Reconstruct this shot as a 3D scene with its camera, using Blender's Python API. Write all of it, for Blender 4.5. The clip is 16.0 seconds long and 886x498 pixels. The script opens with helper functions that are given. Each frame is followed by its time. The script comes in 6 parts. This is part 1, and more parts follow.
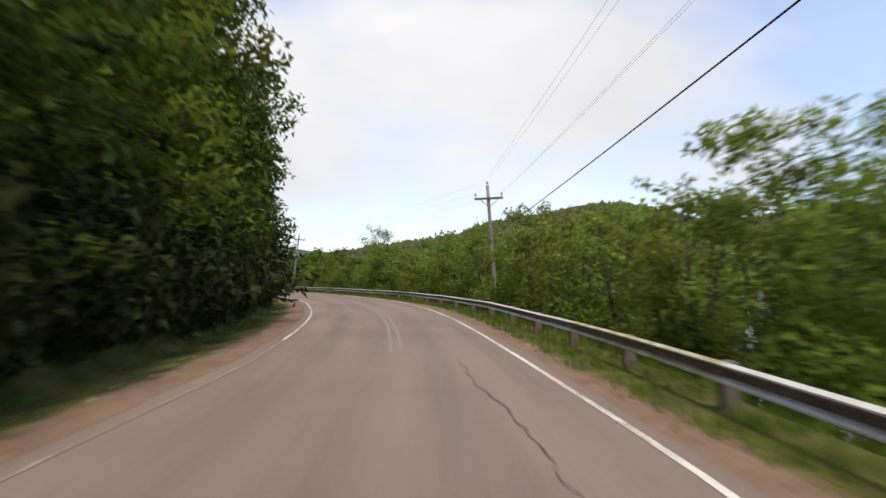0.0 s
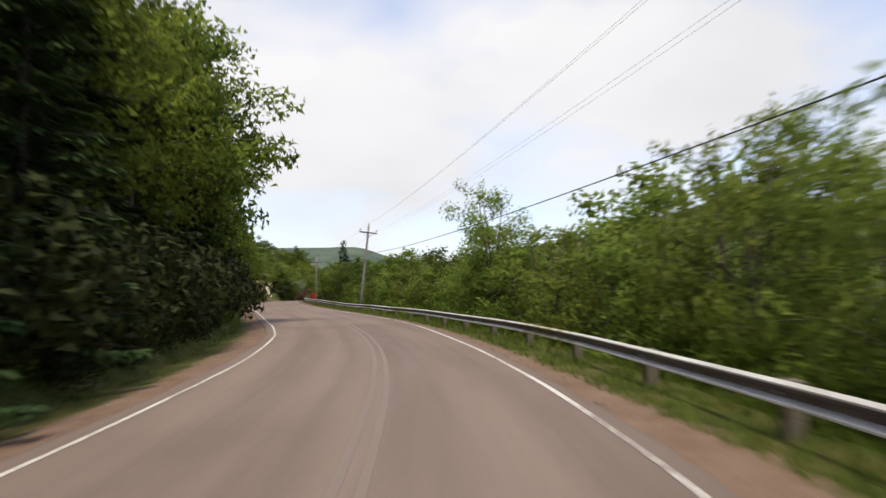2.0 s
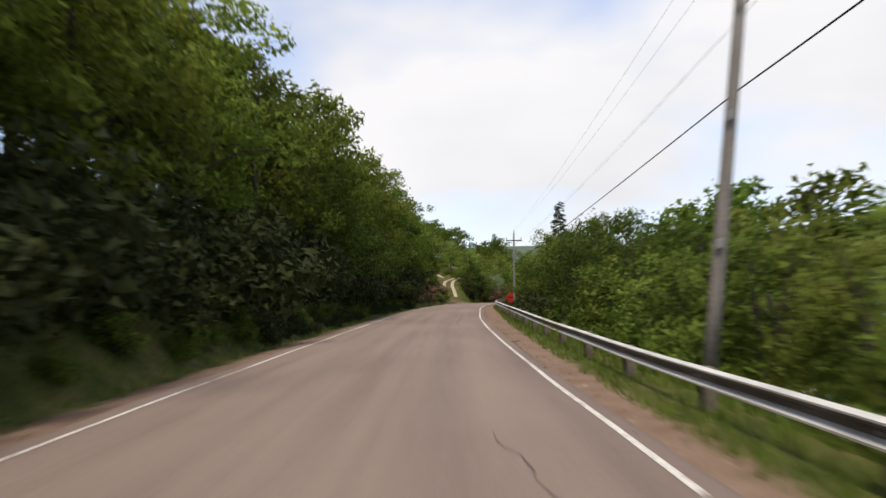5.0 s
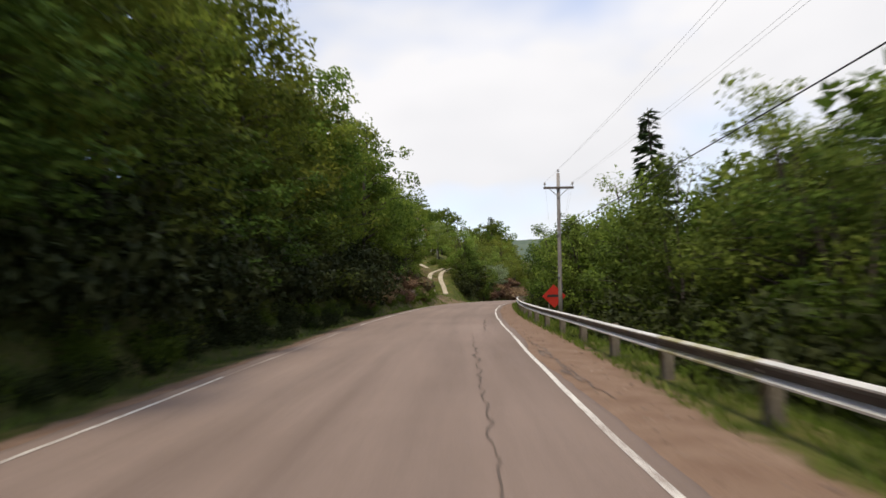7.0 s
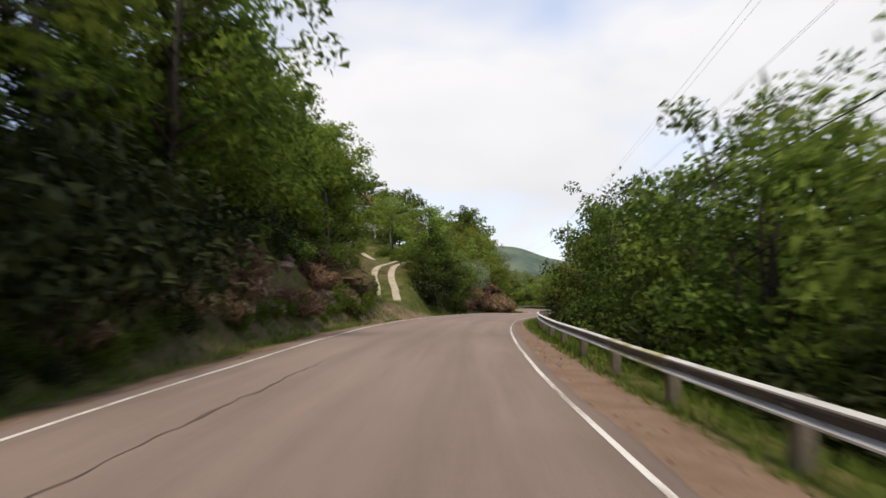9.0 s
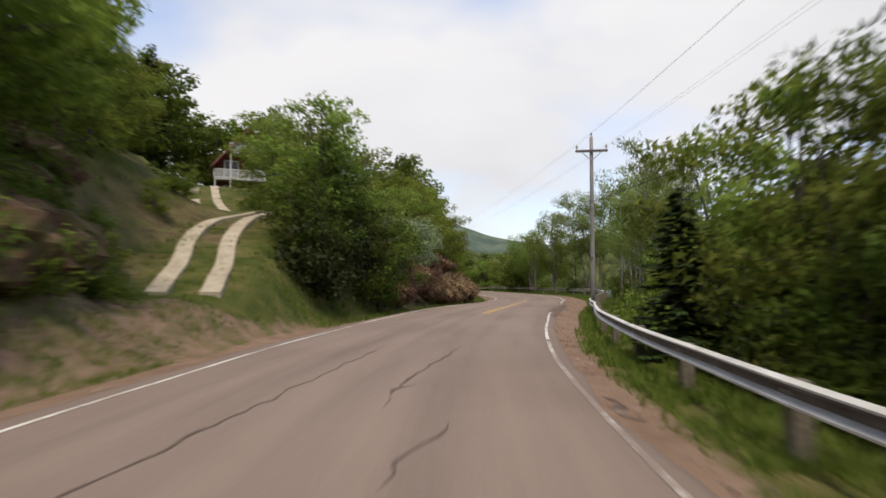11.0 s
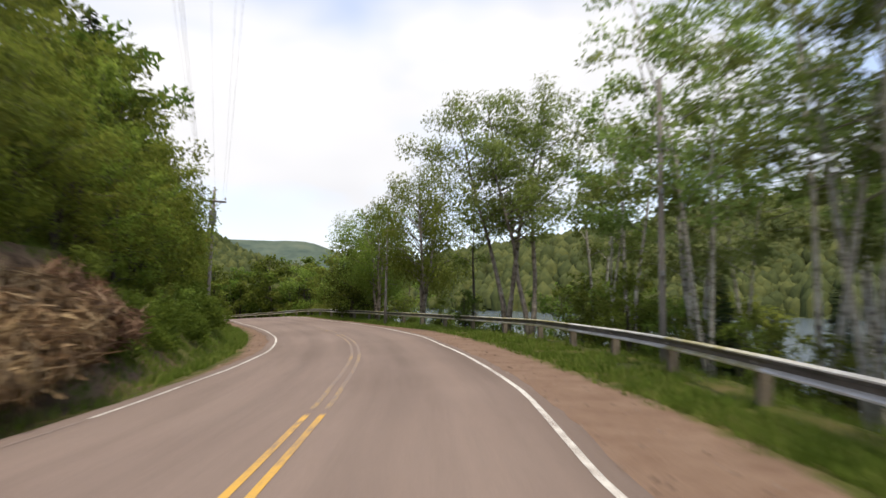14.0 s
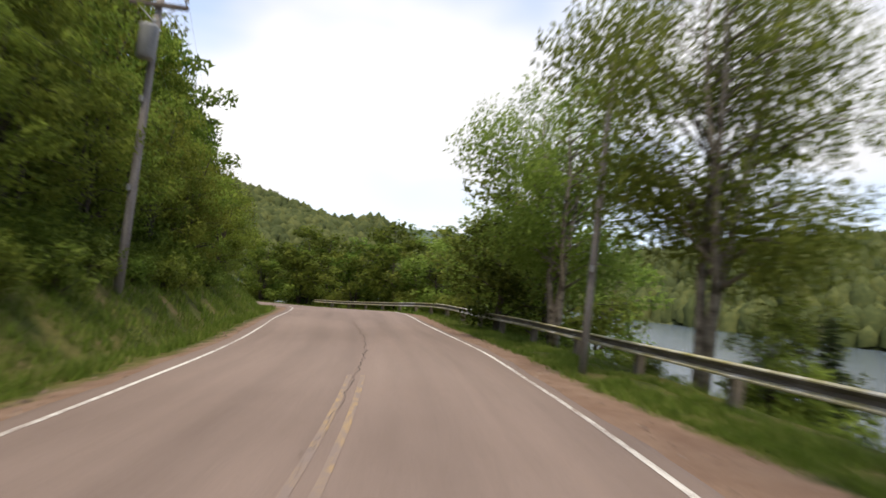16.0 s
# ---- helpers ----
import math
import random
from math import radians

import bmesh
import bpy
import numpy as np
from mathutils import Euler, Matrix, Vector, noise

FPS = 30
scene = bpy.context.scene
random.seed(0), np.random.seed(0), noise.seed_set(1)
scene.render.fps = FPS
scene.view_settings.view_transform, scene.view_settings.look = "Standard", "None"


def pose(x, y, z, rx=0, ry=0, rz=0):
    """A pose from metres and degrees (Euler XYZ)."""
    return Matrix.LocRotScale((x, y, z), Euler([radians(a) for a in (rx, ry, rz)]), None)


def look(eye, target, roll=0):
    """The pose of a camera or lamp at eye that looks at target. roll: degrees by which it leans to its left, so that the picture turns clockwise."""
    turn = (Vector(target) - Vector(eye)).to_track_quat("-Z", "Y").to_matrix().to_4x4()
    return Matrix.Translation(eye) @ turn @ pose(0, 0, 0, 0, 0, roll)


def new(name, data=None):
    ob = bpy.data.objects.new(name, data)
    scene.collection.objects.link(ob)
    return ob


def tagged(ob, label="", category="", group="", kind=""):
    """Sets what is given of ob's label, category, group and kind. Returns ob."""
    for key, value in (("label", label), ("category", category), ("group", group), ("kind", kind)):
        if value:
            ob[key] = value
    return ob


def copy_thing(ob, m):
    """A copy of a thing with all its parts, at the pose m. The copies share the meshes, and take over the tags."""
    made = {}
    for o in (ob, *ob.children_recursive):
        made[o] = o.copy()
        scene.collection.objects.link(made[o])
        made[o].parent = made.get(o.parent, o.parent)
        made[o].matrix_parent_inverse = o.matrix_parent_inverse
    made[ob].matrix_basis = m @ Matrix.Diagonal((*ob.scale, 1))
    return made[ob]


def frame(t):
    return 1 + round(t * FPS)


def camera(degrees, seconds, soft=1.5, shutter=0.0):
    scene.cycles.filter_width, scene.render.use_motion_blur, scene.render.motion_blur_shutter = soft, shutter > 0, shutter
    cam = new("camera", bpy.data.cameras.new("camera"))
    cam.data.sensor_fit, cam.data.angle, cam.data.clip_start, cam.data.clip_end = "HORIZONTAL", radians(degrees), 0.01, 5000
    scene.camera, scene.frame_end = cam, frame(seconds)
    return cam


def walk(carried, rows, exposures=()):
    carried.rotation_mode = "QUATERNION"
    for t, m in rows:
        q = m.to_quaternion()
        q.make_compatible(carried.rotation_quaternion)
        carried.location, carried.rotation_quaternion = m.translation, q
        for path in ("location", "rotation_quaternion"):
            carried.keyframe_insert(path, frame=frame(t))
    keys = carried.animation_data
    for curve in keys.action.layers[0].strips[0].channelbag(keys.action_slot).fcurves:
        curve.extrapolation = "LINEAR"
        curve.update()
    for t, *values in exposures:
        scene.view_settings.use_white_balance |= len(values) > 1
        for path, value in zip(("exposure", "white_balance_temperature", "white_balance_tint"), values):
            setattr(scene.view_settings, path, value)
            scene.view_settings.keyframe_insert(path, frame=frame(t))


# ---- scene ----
# ---- the camera and its way ----
cam = camera(68.8, 16.0, 1.5, 0.5)
PATH = [
    (0.0, (0.000, 0.000, 1.600), (0.000, 9.990, 2.043), -0.26),
    (0.5, (-0.134, 8.014, 1.600), (-0.435, 17.999, 2.055), -1.67),
    (1.0, (-0.562, 15.991, 1.600), (-1.280, 25.954, 2.080), -2.38),
    (1.5, (-1.302, 23.892, 1.600), (-2.499, 33.804, 2.152), -2.36),
    (2.0, (-2.516, 31.714, 1.600), (-4.308, 41.533, 2.221), -1.51),
    (2.5, (-4.147, 39.436, 1.600), (-6.552, 49.123, 2.217), -1.12),
    (3.0, (-6.293, 47.028, 1.600), (-9.311, 56.541, 2.240), -0.79),
    (3.5, (-8.938, 54.493, 1.600), (-12.495, 63.814, 2.287), -0.93),
    (4.0, (-11.997, 61.830, 1.600), (-16.042, 70.946, 2.342), -1.45),
    (4.5, (-15.432, 69.032, 1.600), (-19.892, 77.950, 2.359), -1.25),
    (5.0, (-19.156, 76.109, 1.600), (-23.896, 84.888, 2.278), -1.07),
    (5.5, (-22.935, 83.134, 1.600), (-27.716, 91.896, 2.193), -1.37),
    (6.0, (-26.697, 90.150, 1.600), (-31.416, 98.950, 2.132), -1.79),
    (6.5, (-30.395, 97.186, 1.600), (-35.033, 106.030, 2.126), -1.95),
    (7.0, (-34.004, 104.260, 1.600), (-38.575, 113.133, 2.204), -1.48),
    (7.5, (-37.571, 111.340, 1.600), (-42.060, 120.245, 2.340), 0.07),
    (8.0, (-41.087, 118.382, 1.600), (-45.526, 127.307, 2.400), 1.39),
    (8.5, (-44.518, 125.444, 1.600), (-48.807, 134.456, 2.223), 1.65),
    (9.0, (-47.761, 132.541, 1.600), (-51.802, 141.665, 2.262), 1.26),
    (9.5, (-50.783, 139.675, 1.600), (-54.561, 148.901, 2.369), 0.72),
    (10.0, (-53.596, 146.824, 1.600), (-57.153, 156.135, 2.399), 0.52),
    (10.5, (-56.239, 153.957, 1.592), (-59.646, 163.340, 2.195), 1.15),
    (11.0, (-58.648, 161.074, 1.546), (-61.862, 170.536, 1.908), 0.50),
    (11.5, (-60.839, 168.370, 1.474), (-63.499, 178.005, 1.771), -1.36),
    (12.0, (-62.720, 175.839, 1.385), (-64.996, 185.563, 1.906), -1.73),
    (12.5, (-64.217, 183.436, 1.283), (-65.944, 193.265, 1.927), -1.91),
    (13.0, (-65.434, 191.092, 1.172), (-66.631, 201.001, 1.779), -1.69),
    (13.5, (-66.190, 198.698, 1.058), (-67.051, 208.638, 1.727), -0.70),
    (14.0, (-67.007, 206.217, 0.940), (-68.003, 216.145, 1.608), 0.45),
    (14.5, (-67.934, 213.757, 0.820), (-69.270, 223.644, 1.505), 1.69),
    (15.0, (-69.257, 221.175, 0.699), (-71.236, 230.960, 1.269), 4.14),
    (15.5, (-71.113, 228.355, 0.580), (-73.844, 237.960, 1.115), 5.13),
    (16.0, (-73.463, 235.277, 0.464), (-76.934, 244.642, 0.970), 5.65),
]
walk(cam, [(t, look(e, g, r)) for t, e, g, r in PATH], [(t, e, 6750, 11.5) for t, e in ((0.0, 0.16), (8.2, 0.18), (10.4, 0.1), (11.2, 0.08), (12.2, 0.13), (13.5, 0.25), (14.5, 0.37), (16.0, 0.39))])

# ---- world and sun ----
world = bpy.data.worlds.new("sky")
scene.world = world
world.use_nodes = True
wn, wl = world.node_tree.nodes, world.node_tree.links
wn.clear()
w_out, w_bg = wn.new("ShaderNodeOutputWorld"), wn.new("ShaderNodeBackground")
w_sky = wn.new("ShaderNodeTexSky")
w_sky.sky_type, w_sky.sun_disc = "NISHITA", False
w_sky.sun_elevation, w_sky.sun_rotation = radians(65), radians(165)
w_sky.air_density, w_sky.dust_density, w_sky.ozone_density = 1.0, 0.3, 3.0
w_co, w_map = wn.new("ShaderNodeTexCoord"), wn.new("ShaderNodeMapping")
w_map.inputs["Scale"].default_value = (1.0, 1.0, 2.0)
w_map.inputs["Location"].default_value = (0.35, 0.1, 0.0)
w_n = wn.new("ShaderNodeTexNoise")
w_n.inputs["Scale"].default_value, w_n.inputs["Detail"].default_value, w_n.inputs["Roughness"].default_value = 1.5, 4.0, 0.5
w_r = wn.new("ShaderNodeValToRGB")
w_r.color_ramp.elements[0].position, w_r.color_ramp.elements[1].position = 0.45, 0.60
w_r.color_ramp.elements[0].color, w_r.color_ramp.elements[1].color = (0.34, 0.34, 0.34, 1), (1, 1, 1, 1)
w_n2 = wn.new("ShaderNodeTexNoise")
w_n2.inputs["Scale"].default_value, w_n2.inputs["Detail"].default_value = 2.2, 3.0
w_c = wn.new("ShaderNodeValToRGB")
w_c.color_ramp.elements[0].position, w_c.color_ramp.elements[1].position = 0.32, 0.62
w_c.color_ramp.elements[0].color, w_c.color_ramp.elements[1].color = (7.05, 7.3, 7.75, 1), (8.35, 8.5, 8.85, 1)
w_m = wn.new("ShaderNodeMix")
w_m.data_type = "RGBA"
wl.new(w_co.outputs["Generated"], w_map.inputs["Vector"])
wl.new(w_map.outputs["Vector"], w_n.inputs["Vector"])
wl.new(w_map.outputs["Vector"], w_n2.inputs["Vector"])
wl.new(w_n.outputs["Fac"], w_r.inputs["Fac"])
wl.new(w_n2.outputs["Fac"], w_c.inputs["Fac"])
wl.new(w_r.outputs["Color"], w_m.inputs["Factor"])
w_s = wn.new("ShaderNodeMix")
w_s.data_type, w_s.blend_type = "RGBA", "MULTIPLY"
w_s.inputs["Factor"].default_value = 1.0
w_s.inputs["B"].default_value = (1.9, 2.0, 2.2, 1)
wl.new(w_sky.outputs["Color"], w_s.inputs["A"])
wl.new(w_s.outputs["Result"], w_m.inputs["A"])
wl.new(w_c.outputs["Color"], w_m.inputs["B"])
wl.new(w_m.outputs["Result"], w_bg.inputs["Color"])
w_bg.inputs["Strength"].default_value = 0.1
wl.new(w_bg.outputs["Background"], w_out.inputs["Surface"])

sun = new("sun", bpy.data.lights.new("sun", "SUN"))
sun.data.energy, sun.data.angle, sun.data.color = 3.1, radians(12), (1.0, 0.90, 0.72)
sun.matrix_world = look((20, -76, 168), (0, 0, 0))


# ---- materials ----
def ramp(nodes, stops):
    r = nodes.new("ShaderNodeValToRGB")
    r.color_ramp.elements[0].position, r.color_ramp.elements[0].color = stops[0][0], (*stops[0][1], 1)
    r.color_ramp.elements[1].position, r.color_ramp.elements[1].color = stops[-1][0], (*stops[-1][1], 1)
    for p, c in stops[1:-1]:
        e = r.color_ramp.elements.new(p)
        e.color = (*c, 1)
    return r


def noise_node(m, scale, detail=5.0, rough=0.55, stretch=None):
    n, l = m.node_tree.nodes, m.node_tree.links
    co, t = n.new("ShaderNodeTexCoord"), n.new("ShaderNodeTexNoise")
    t.inputs["Scale"].default_value, t.inputs["Detail"].default_value, t.inputs["Roughness"].default_value = scale, detail, rough
    if stretch:
        mp = n.new("ShaderNodeMapping")
        mp.inputs["Scale"].default_value = stretch
        l.new(co.outputs["Object"], mp.inputs["Vector"])
        l.new(mp.outputs["Vector"], t.inputs["Vector"])
    else:
        l.new(co.outputs["Object"], t.inputs["Vector"])
    return t


def mix_colour(m, fac, a, b, blend="MIX"):
    n, l = m.node_tree.nodes, m.node_tree.links
    x = n.new("ShaderNodeMix")
    x.data_type, x.blend_type = "RGBA", blend
    for key, v in (("Factor", fac), ("A", a), ("B", b)):
        if isinstance(v, (int, float)):
            x.inputs[key].default_value = v
        elif isinstance(v, tuple):
            x.inputs[key].default_value = (*v, 1)
        else:
            l.new(v, x.inputs[key])
    return x.outputs["Result"]


def material(name, stops, scale, fine_scale=None, fine=0.25, rough=0.8, metal=0.0, bump=0.0, bump_scale=None, stretch=None):
    """A surface with a coarse colour ramp, a finer grain over it and relief."""
    m = bpy.data.materials.new(name)
    m.use_nodes = True
    n, l = m.node_tree.nodes, m.node_tree.links
    b = n["Principled BSDF"]
    t = noise_node(m, scale, stretch=stretch)
    r = ramp(n, stops)
    l.new(t.outputs["Fac"], r.inputs["Fac"])
    col = r.outputs["Color"]
    if fine_scale:
        f = noise_node(m, fine_scale, 3.0, 0.6)
        g = ramp(n, ((0.25, (1 - fine,) * 3), (0.75, (1 + fine,) * 3)))
        l.new(f.outputs["Fac"], g.inputs["Fac"])
        col = mix_colour(m, 1.0, col, g.outputs["Color"], "MULTIPLY")
    l.new(col, b.inputs["Base Color"])
    b.inputs["Roughness"].default_value, b.inputs["Metallic"].default_value = rough, metal
    b.inputs["Specular IOR Level"].default_value = 0.3
    if bump:
        f = noise_node(m, bump_scale or fine_scale or scale, 4.0, 0.6)
        u = n.new("ShaderNodeBump")
        u.inputs["Strength"].default_value, u.inputs["Distance"].default_value = bump, 0.05
        l.new(f.outputs["Fac"], u.inputs["Height"])
        l.new(u.outputs["Normal"], b.inputs["Normal"])
    return m


def leaf_material(name, dark, mid, light, through_share=0.35, rough=0.6):
    """Thin leaves: colour differs from leaf to leaf and from plant to plant, and some light comes through."""
    m = bpy.data.materials.new(name)
    m.use_nodes = True
    n, l = m.node_tree.nodes, m.node_tree.links
    b, out = n["Principled BSDF"], n["Material Output"]
    geo, info = n.new("ShaderNodeNewGeometry"), n.new("ShaderNodeObjectInfo")
    r = ramp(n, ((0.0, dark), (0.5, mid), (1.0, light)))
    t = noise_node(m, 0.8, 2.0)
    add = n.new("ShaderNodeMath")
    add.operation = "MULTIPLY_ADD"
    l.new(geo.outputs["Random Per Island"], add.inputs[0])
    add.inputs[1].default_value = 0.55
    sub = n.new("ShaderNodeMath")
    sub.operation = "MULTIPLY_ADD"
    l.new(t.outputs["Fac"], sub.inputs[0])
    sub.inputs[1].default_value, sub.inputs[2].default_value = 0.9, -0.22
    l.new(sub.outputs[0], add.inputs[2])
    l.new(add.outputs[0], r.inputs["Fac"])
    h = n.new("ShaderNodeHueSaturation")
    hv, vv = n.new("ShaderNodeMapRange"), n.new("ShaderNodeMapRange")
    hv.inputs["To Min"].default_value, hv.inputs["To Max"].default_value = 0.475, 0.515
    vv.inputs["To Min"].default_value, vv.inputs["To Max"].default_value = 0.75, 1.25
    l.new(info.outputs["Random"], hv.inputs["Value"])
    l.new(info.outputs["Random"], vv.inputs["Value"])
    l.new(hv.outputs["Result"], h.inputs["Hue"])
    l.new(vv.outputs["Result"], h.inputs["Value"])
    l.new(r.outputs["Color"], h.inputs["Color"])
    l.new(h.outputs["Color"], b.inputs["Base Color"])
    b.inputs["Roughness"].default_value = rough
    b.inputs["Specular IOR Level"].default_value = 0.08
    tr, mx = n.new("ShaderNodeBsdfTranslucent"), n.new("ShaderNodeMixShader")
    l.new(h.outputs["Color"], tr.inputs["Color"])
    mx.inputs[0].default_value = through_share
    l.new(b.outputs[0], mx.inputs[1])
    l.new(tr.outputs[0], mx.inputs[2])
    l.new(mx.outputs[0], out.inputs["Surface"])
    return m


def road_material():
    m = material("asphalt", ((0.3, (0.184, 0.137, 0.115)), (0.5, (0.214, 0.161, 0.137)), (0.72, (0.229, 0.175, 0.149))), 0.12, 60.0, 0.22, 0.88, 0.0, 0.25, 90.0)
    n, l = m.node_tree.nodes, m.node_tree.links
    b = n["Principled BSDF"]
    base = b.inputs["Base Color"].links[0].from_socket
    # wheel tracks and oil along the lanes, by the distance across the road
    at = n.new("ShaderNodeAttribute")
    at.attribute_name = "across"
    r = ramp(n, ((0.0, (0.86,) * 3), (0.12, (1.0,) * 3), (0.24, (1.07,) * 3), (0.35, (0.93,) * 3), (0.45, (1.06,) * 3), (0.5, (0.96,) * 3),
                 (0.58, (1.05,) * 3), (0.70, (0.91,) * 3), (0.80, (1.06,) * 3), (0.9, (0.98,) * 3), (1.0, (0.84,) * 3)))
    wob = noise_node(m, 0.25, 3.0)
    ad = n.new("ShaderNodeMath")
    ad.operation = "MULTIPLY_ADD"
    l.new(wob.outputs["Fac"], ad.inputs[0])
    ad.inputs[1].default_value = 0.06
    l.new(at.outputs["Fac"], ad.inputs[2])
    l.new(ad.outputs[0], r.inputs["Fac"])
    c = mix_colour(m, 0.9, base, r.outputs["Color"], "MULTIPLY")
    # stains and wear drawn out along the way
    al, cb = n.new("ShaderNodeAttribute"), n.new("ShaderNodeCombineXYZ")
    al.attribute_name = "along"
    for src, k, axis_no in ((at, 9.0, 0), (al, 0.07, 1)):
        mu = n.new("ShaderNodeMath")
        mu.operation = "MULTIPLY"
        mu.inputs[1].default_value = k
        l.new(src.outputs["Fac"], mu.inputs[0])
        l.new(mu.outputs[0], cb.inputs[axis_no])
    st = n.new("ShaderNodeTexNoise")
    st.inputs["Scale"].default_value, st.inputs["Detail"].default_value, st.inputs["Roughness"].default_value = 1.0, 6.0, 0.6
    l.new(cb.outputs[0], st.inputs["Vector"])
    sr = ramp(n, ((0.30, (0.84, 0.83, 0.82)), (0.5, (1.0, 1.0, 1.0)), (0.72, (1.13, 1.12, 1.11))))
    l.new(st.outputs["Fac"], sr.inputs["Fac"])
    c = mix_colour(m, 1.0, c, sr.outputs["Color"], "MULTIPLY")
    l.new(c, b.inputs["Base Color"])
    return m


def verge_material():
    """Reddish gravel beside the asphalt that breaks up into grass."""
    m = bpy.data.materials.new("verge")
    m.use_nodes = True
    n, l = m.node_tree.nodes, m.node_tree.links
    b = n["Principled BSDF"]
    g1, g2 = noise_node(m, 1.3, 6.0, 0.6), noise_node(m, 45.0, 3.0, 0.7)
    gr = ramp(n, ((0.3, (0.168, 0.105, 0.074)), (0.48, (0.206, 0.136, 0.098)), (0.62, (0.228, 0.155, 0.114)), (0.78, (0.267, 0.194, 0.146))))
    l.new(g1.outputs["Fac"], gr.inputs["Fac"])
    gf = ramp(n, ((0.3, (0.68,) * 3), (0.7, (1.3,) * 3)))
    l.new(g2.outputs["Fac"], gf.inputs["Fac"])
    gravel = mix_colour(m, 1.0, gr.outputs["Color"], gf.outputs["Color"], "MULTIPLY")
    t1, t2 = noise_node(m, 0.9, 5.0, 0.6), noise_node(m, 14.0, 4.0, 0.7)
    tr = ramp(n, ((0.3, (0.034, 0.046, 0.009)), (0.46, (0.064, 0.076, 0.016)), (0.6, (0.108, 0.100, 0.031)), (0.76, (0.165, 0.125, 0.066))))
    l.new(t1.outputs["Fac"], tr.inputs["Fac"])
    tf = ramp(n, ((0.3, (0.6,) * 3), (0.7, (1.35,) * 3)))
    l.new(t2.outputs["Fac"], tf.inputs["Fac"])
    turf = mix_colour(m, 1.0, tr.outputs["Color"], tf.outputs["Color"], "MULTIPLY")
    at, e = n.new("ShaderNodeAttribute"), noise_node(m, 1.6, 7.0, 0.65)
    at.attribute_name = "gravel"
    ad = n.new("ShaderNodeMath")
    ad.operation = "MULTIPLY_ADD"
    l.new(e.outputs["Fac"], ad.inputs[0])
    ad.inputs[1].default_value = 1.2
    l.new(at.outputs["Fac"], ad.inputs[2])
    mr = n.new("ShaderNodeMapRange")
    mr.inputs["From Min"].default_value, mr.inputs["From Max"].default_value = 0.95, 1.25
    l.new(ad.outputs[0], mr.inputs["Value"])
    # bare soil and rock where the slope is cut
    at2 = n.new("ShaderNodeAttribute")
    at2.attribute_name = "bare"
    s1 = noise_node(m, 1.1, 8.0, 0.7, (1, 1, 2.2))
    sr = ramp(n, ((0.3, (0.040, 0.026, 0.016)), (0.45, (0.100, 0.066, 0.042)), (0.55, (0.165, 0.114, 0.074)), (0.62, (0.095, 0.105, 0.030)), (0.8, (0.19, 0.15, 0.086))))
    l.new(s1.outputs["Fac"], sr.inputs["Fac"])
    c = mix_colour(m, mr.outputs["Result"], turf, gravel)
    c = mix_colour(m, at2.outputs["Fac"], c, sr.outputs["Color"])
    l.new(c, b.inputs["Base Color"])
    b.inputs["Roughness"].default_value = 0.95
    b.inputs["Specular IOR Level"].default_value = 0.15
    u = n.new("ShaderNodeBump")
    u.inputs["Strength"].default_value, u.inputs["Distance"].default_value = 0.6, 0.06
    l.new(t2.outputs["Fac"], u.inputs["Height"])
    l.new(u.outputs["Normal"], b.inputs["Normal"])
    return m


def paint_material(name, colour, wear):
    """Road paint that has worn away in flakes, down to the asphalt."""
    m = bpy.data.materials.new(name)
    m.use_nodes = True
    n, l = m.node_tree.nodes, m.node_tree.links
    b = n["Principled BSDF"]
    t, big = noise_node(m, 9.0, 8.0, 0.72), noise_node(m, 0.22, 2.0)
    ad = n.new("ShaderNodeMath")
    ad.operation = "MULTIPLY_ADD"
    l.new(big.outputs["Fac"], ad.inputs[0])
    ad.inputs[1].default_value = 0.5
    l.new(t.outputs["Fac"], ad.inputs[2])
    mr = n.new("ShaderNodeMapRange")
    mr.inputs["From Min"].default_value, mr.inputs["From Max"].default_value = wear - 0.07, wear + 0.09
    l.new(ad.outputs[0], mr.inputs["Value"])
    c = mix_colour(m, mr.outputs["Result"], (0.208, 0.157, 0.134), colour)
    l.new(c, b.inputs["Base Color"])
    b.inputs["Roughness"].default_value = 0.7
    return m


ASPHALT = road_material()
VERGE = verge_material()
WHITE_PAINT = paint_material("white_road_paint", (0.66, 0.64, 0.60), 0.70)
WHITE_WORN = paint_material("worn_white_road_paint", (0.58, 0.55, 0.50), 0.84)
YELLOW_PAINT = paint_material("yellow_road_paint", (0.62, 0.36, 0.06), 0.67)
YELLOW_WORN = paint_material("worn_yellow_road_paint", (0.48, 0.31, 0.09), 0.83)
YELLOW_FAINT = paint_material("faint_yellow_road_paint", (0.42, 0.28, 0.10), 0.92)
CRACK = material("crack_filler", ((0.3, (0.035, 0.028, 0.026)), (0.7, (0.085, 0.068, 0.06))), 3.0, 40.0, 0.4, 0.7)
CRACK_OLD = material("old_crack_filler", ((0.3, (0.075, 0.056, 0.047)), (0.7, (0.13, 0.100, 0.084))), 3.0, 40.0, 0.3, 0.85)
PATCH = material("broken_asphalt", ((0.3, (0.070, 0.048, 0.038)), (0.5, (0.13, 0.094, 0.076)), (0.7, (0.19, 0.14, 0.112))), 2.6, 22.0, 0.5, 0.9, 0, 0.6, 20.0)
STEEL = material("galvanised_steel", ((0.3, (0.47, 0.46, 0.44)), (0.55, (0.62, 0.61, 0.59)), (0.75, (0.74, 0.73, 0.71))), 1.2, 25.0, 0.12, 0.45, 0.12, 0.05, 20.0, (1, 1, 4))
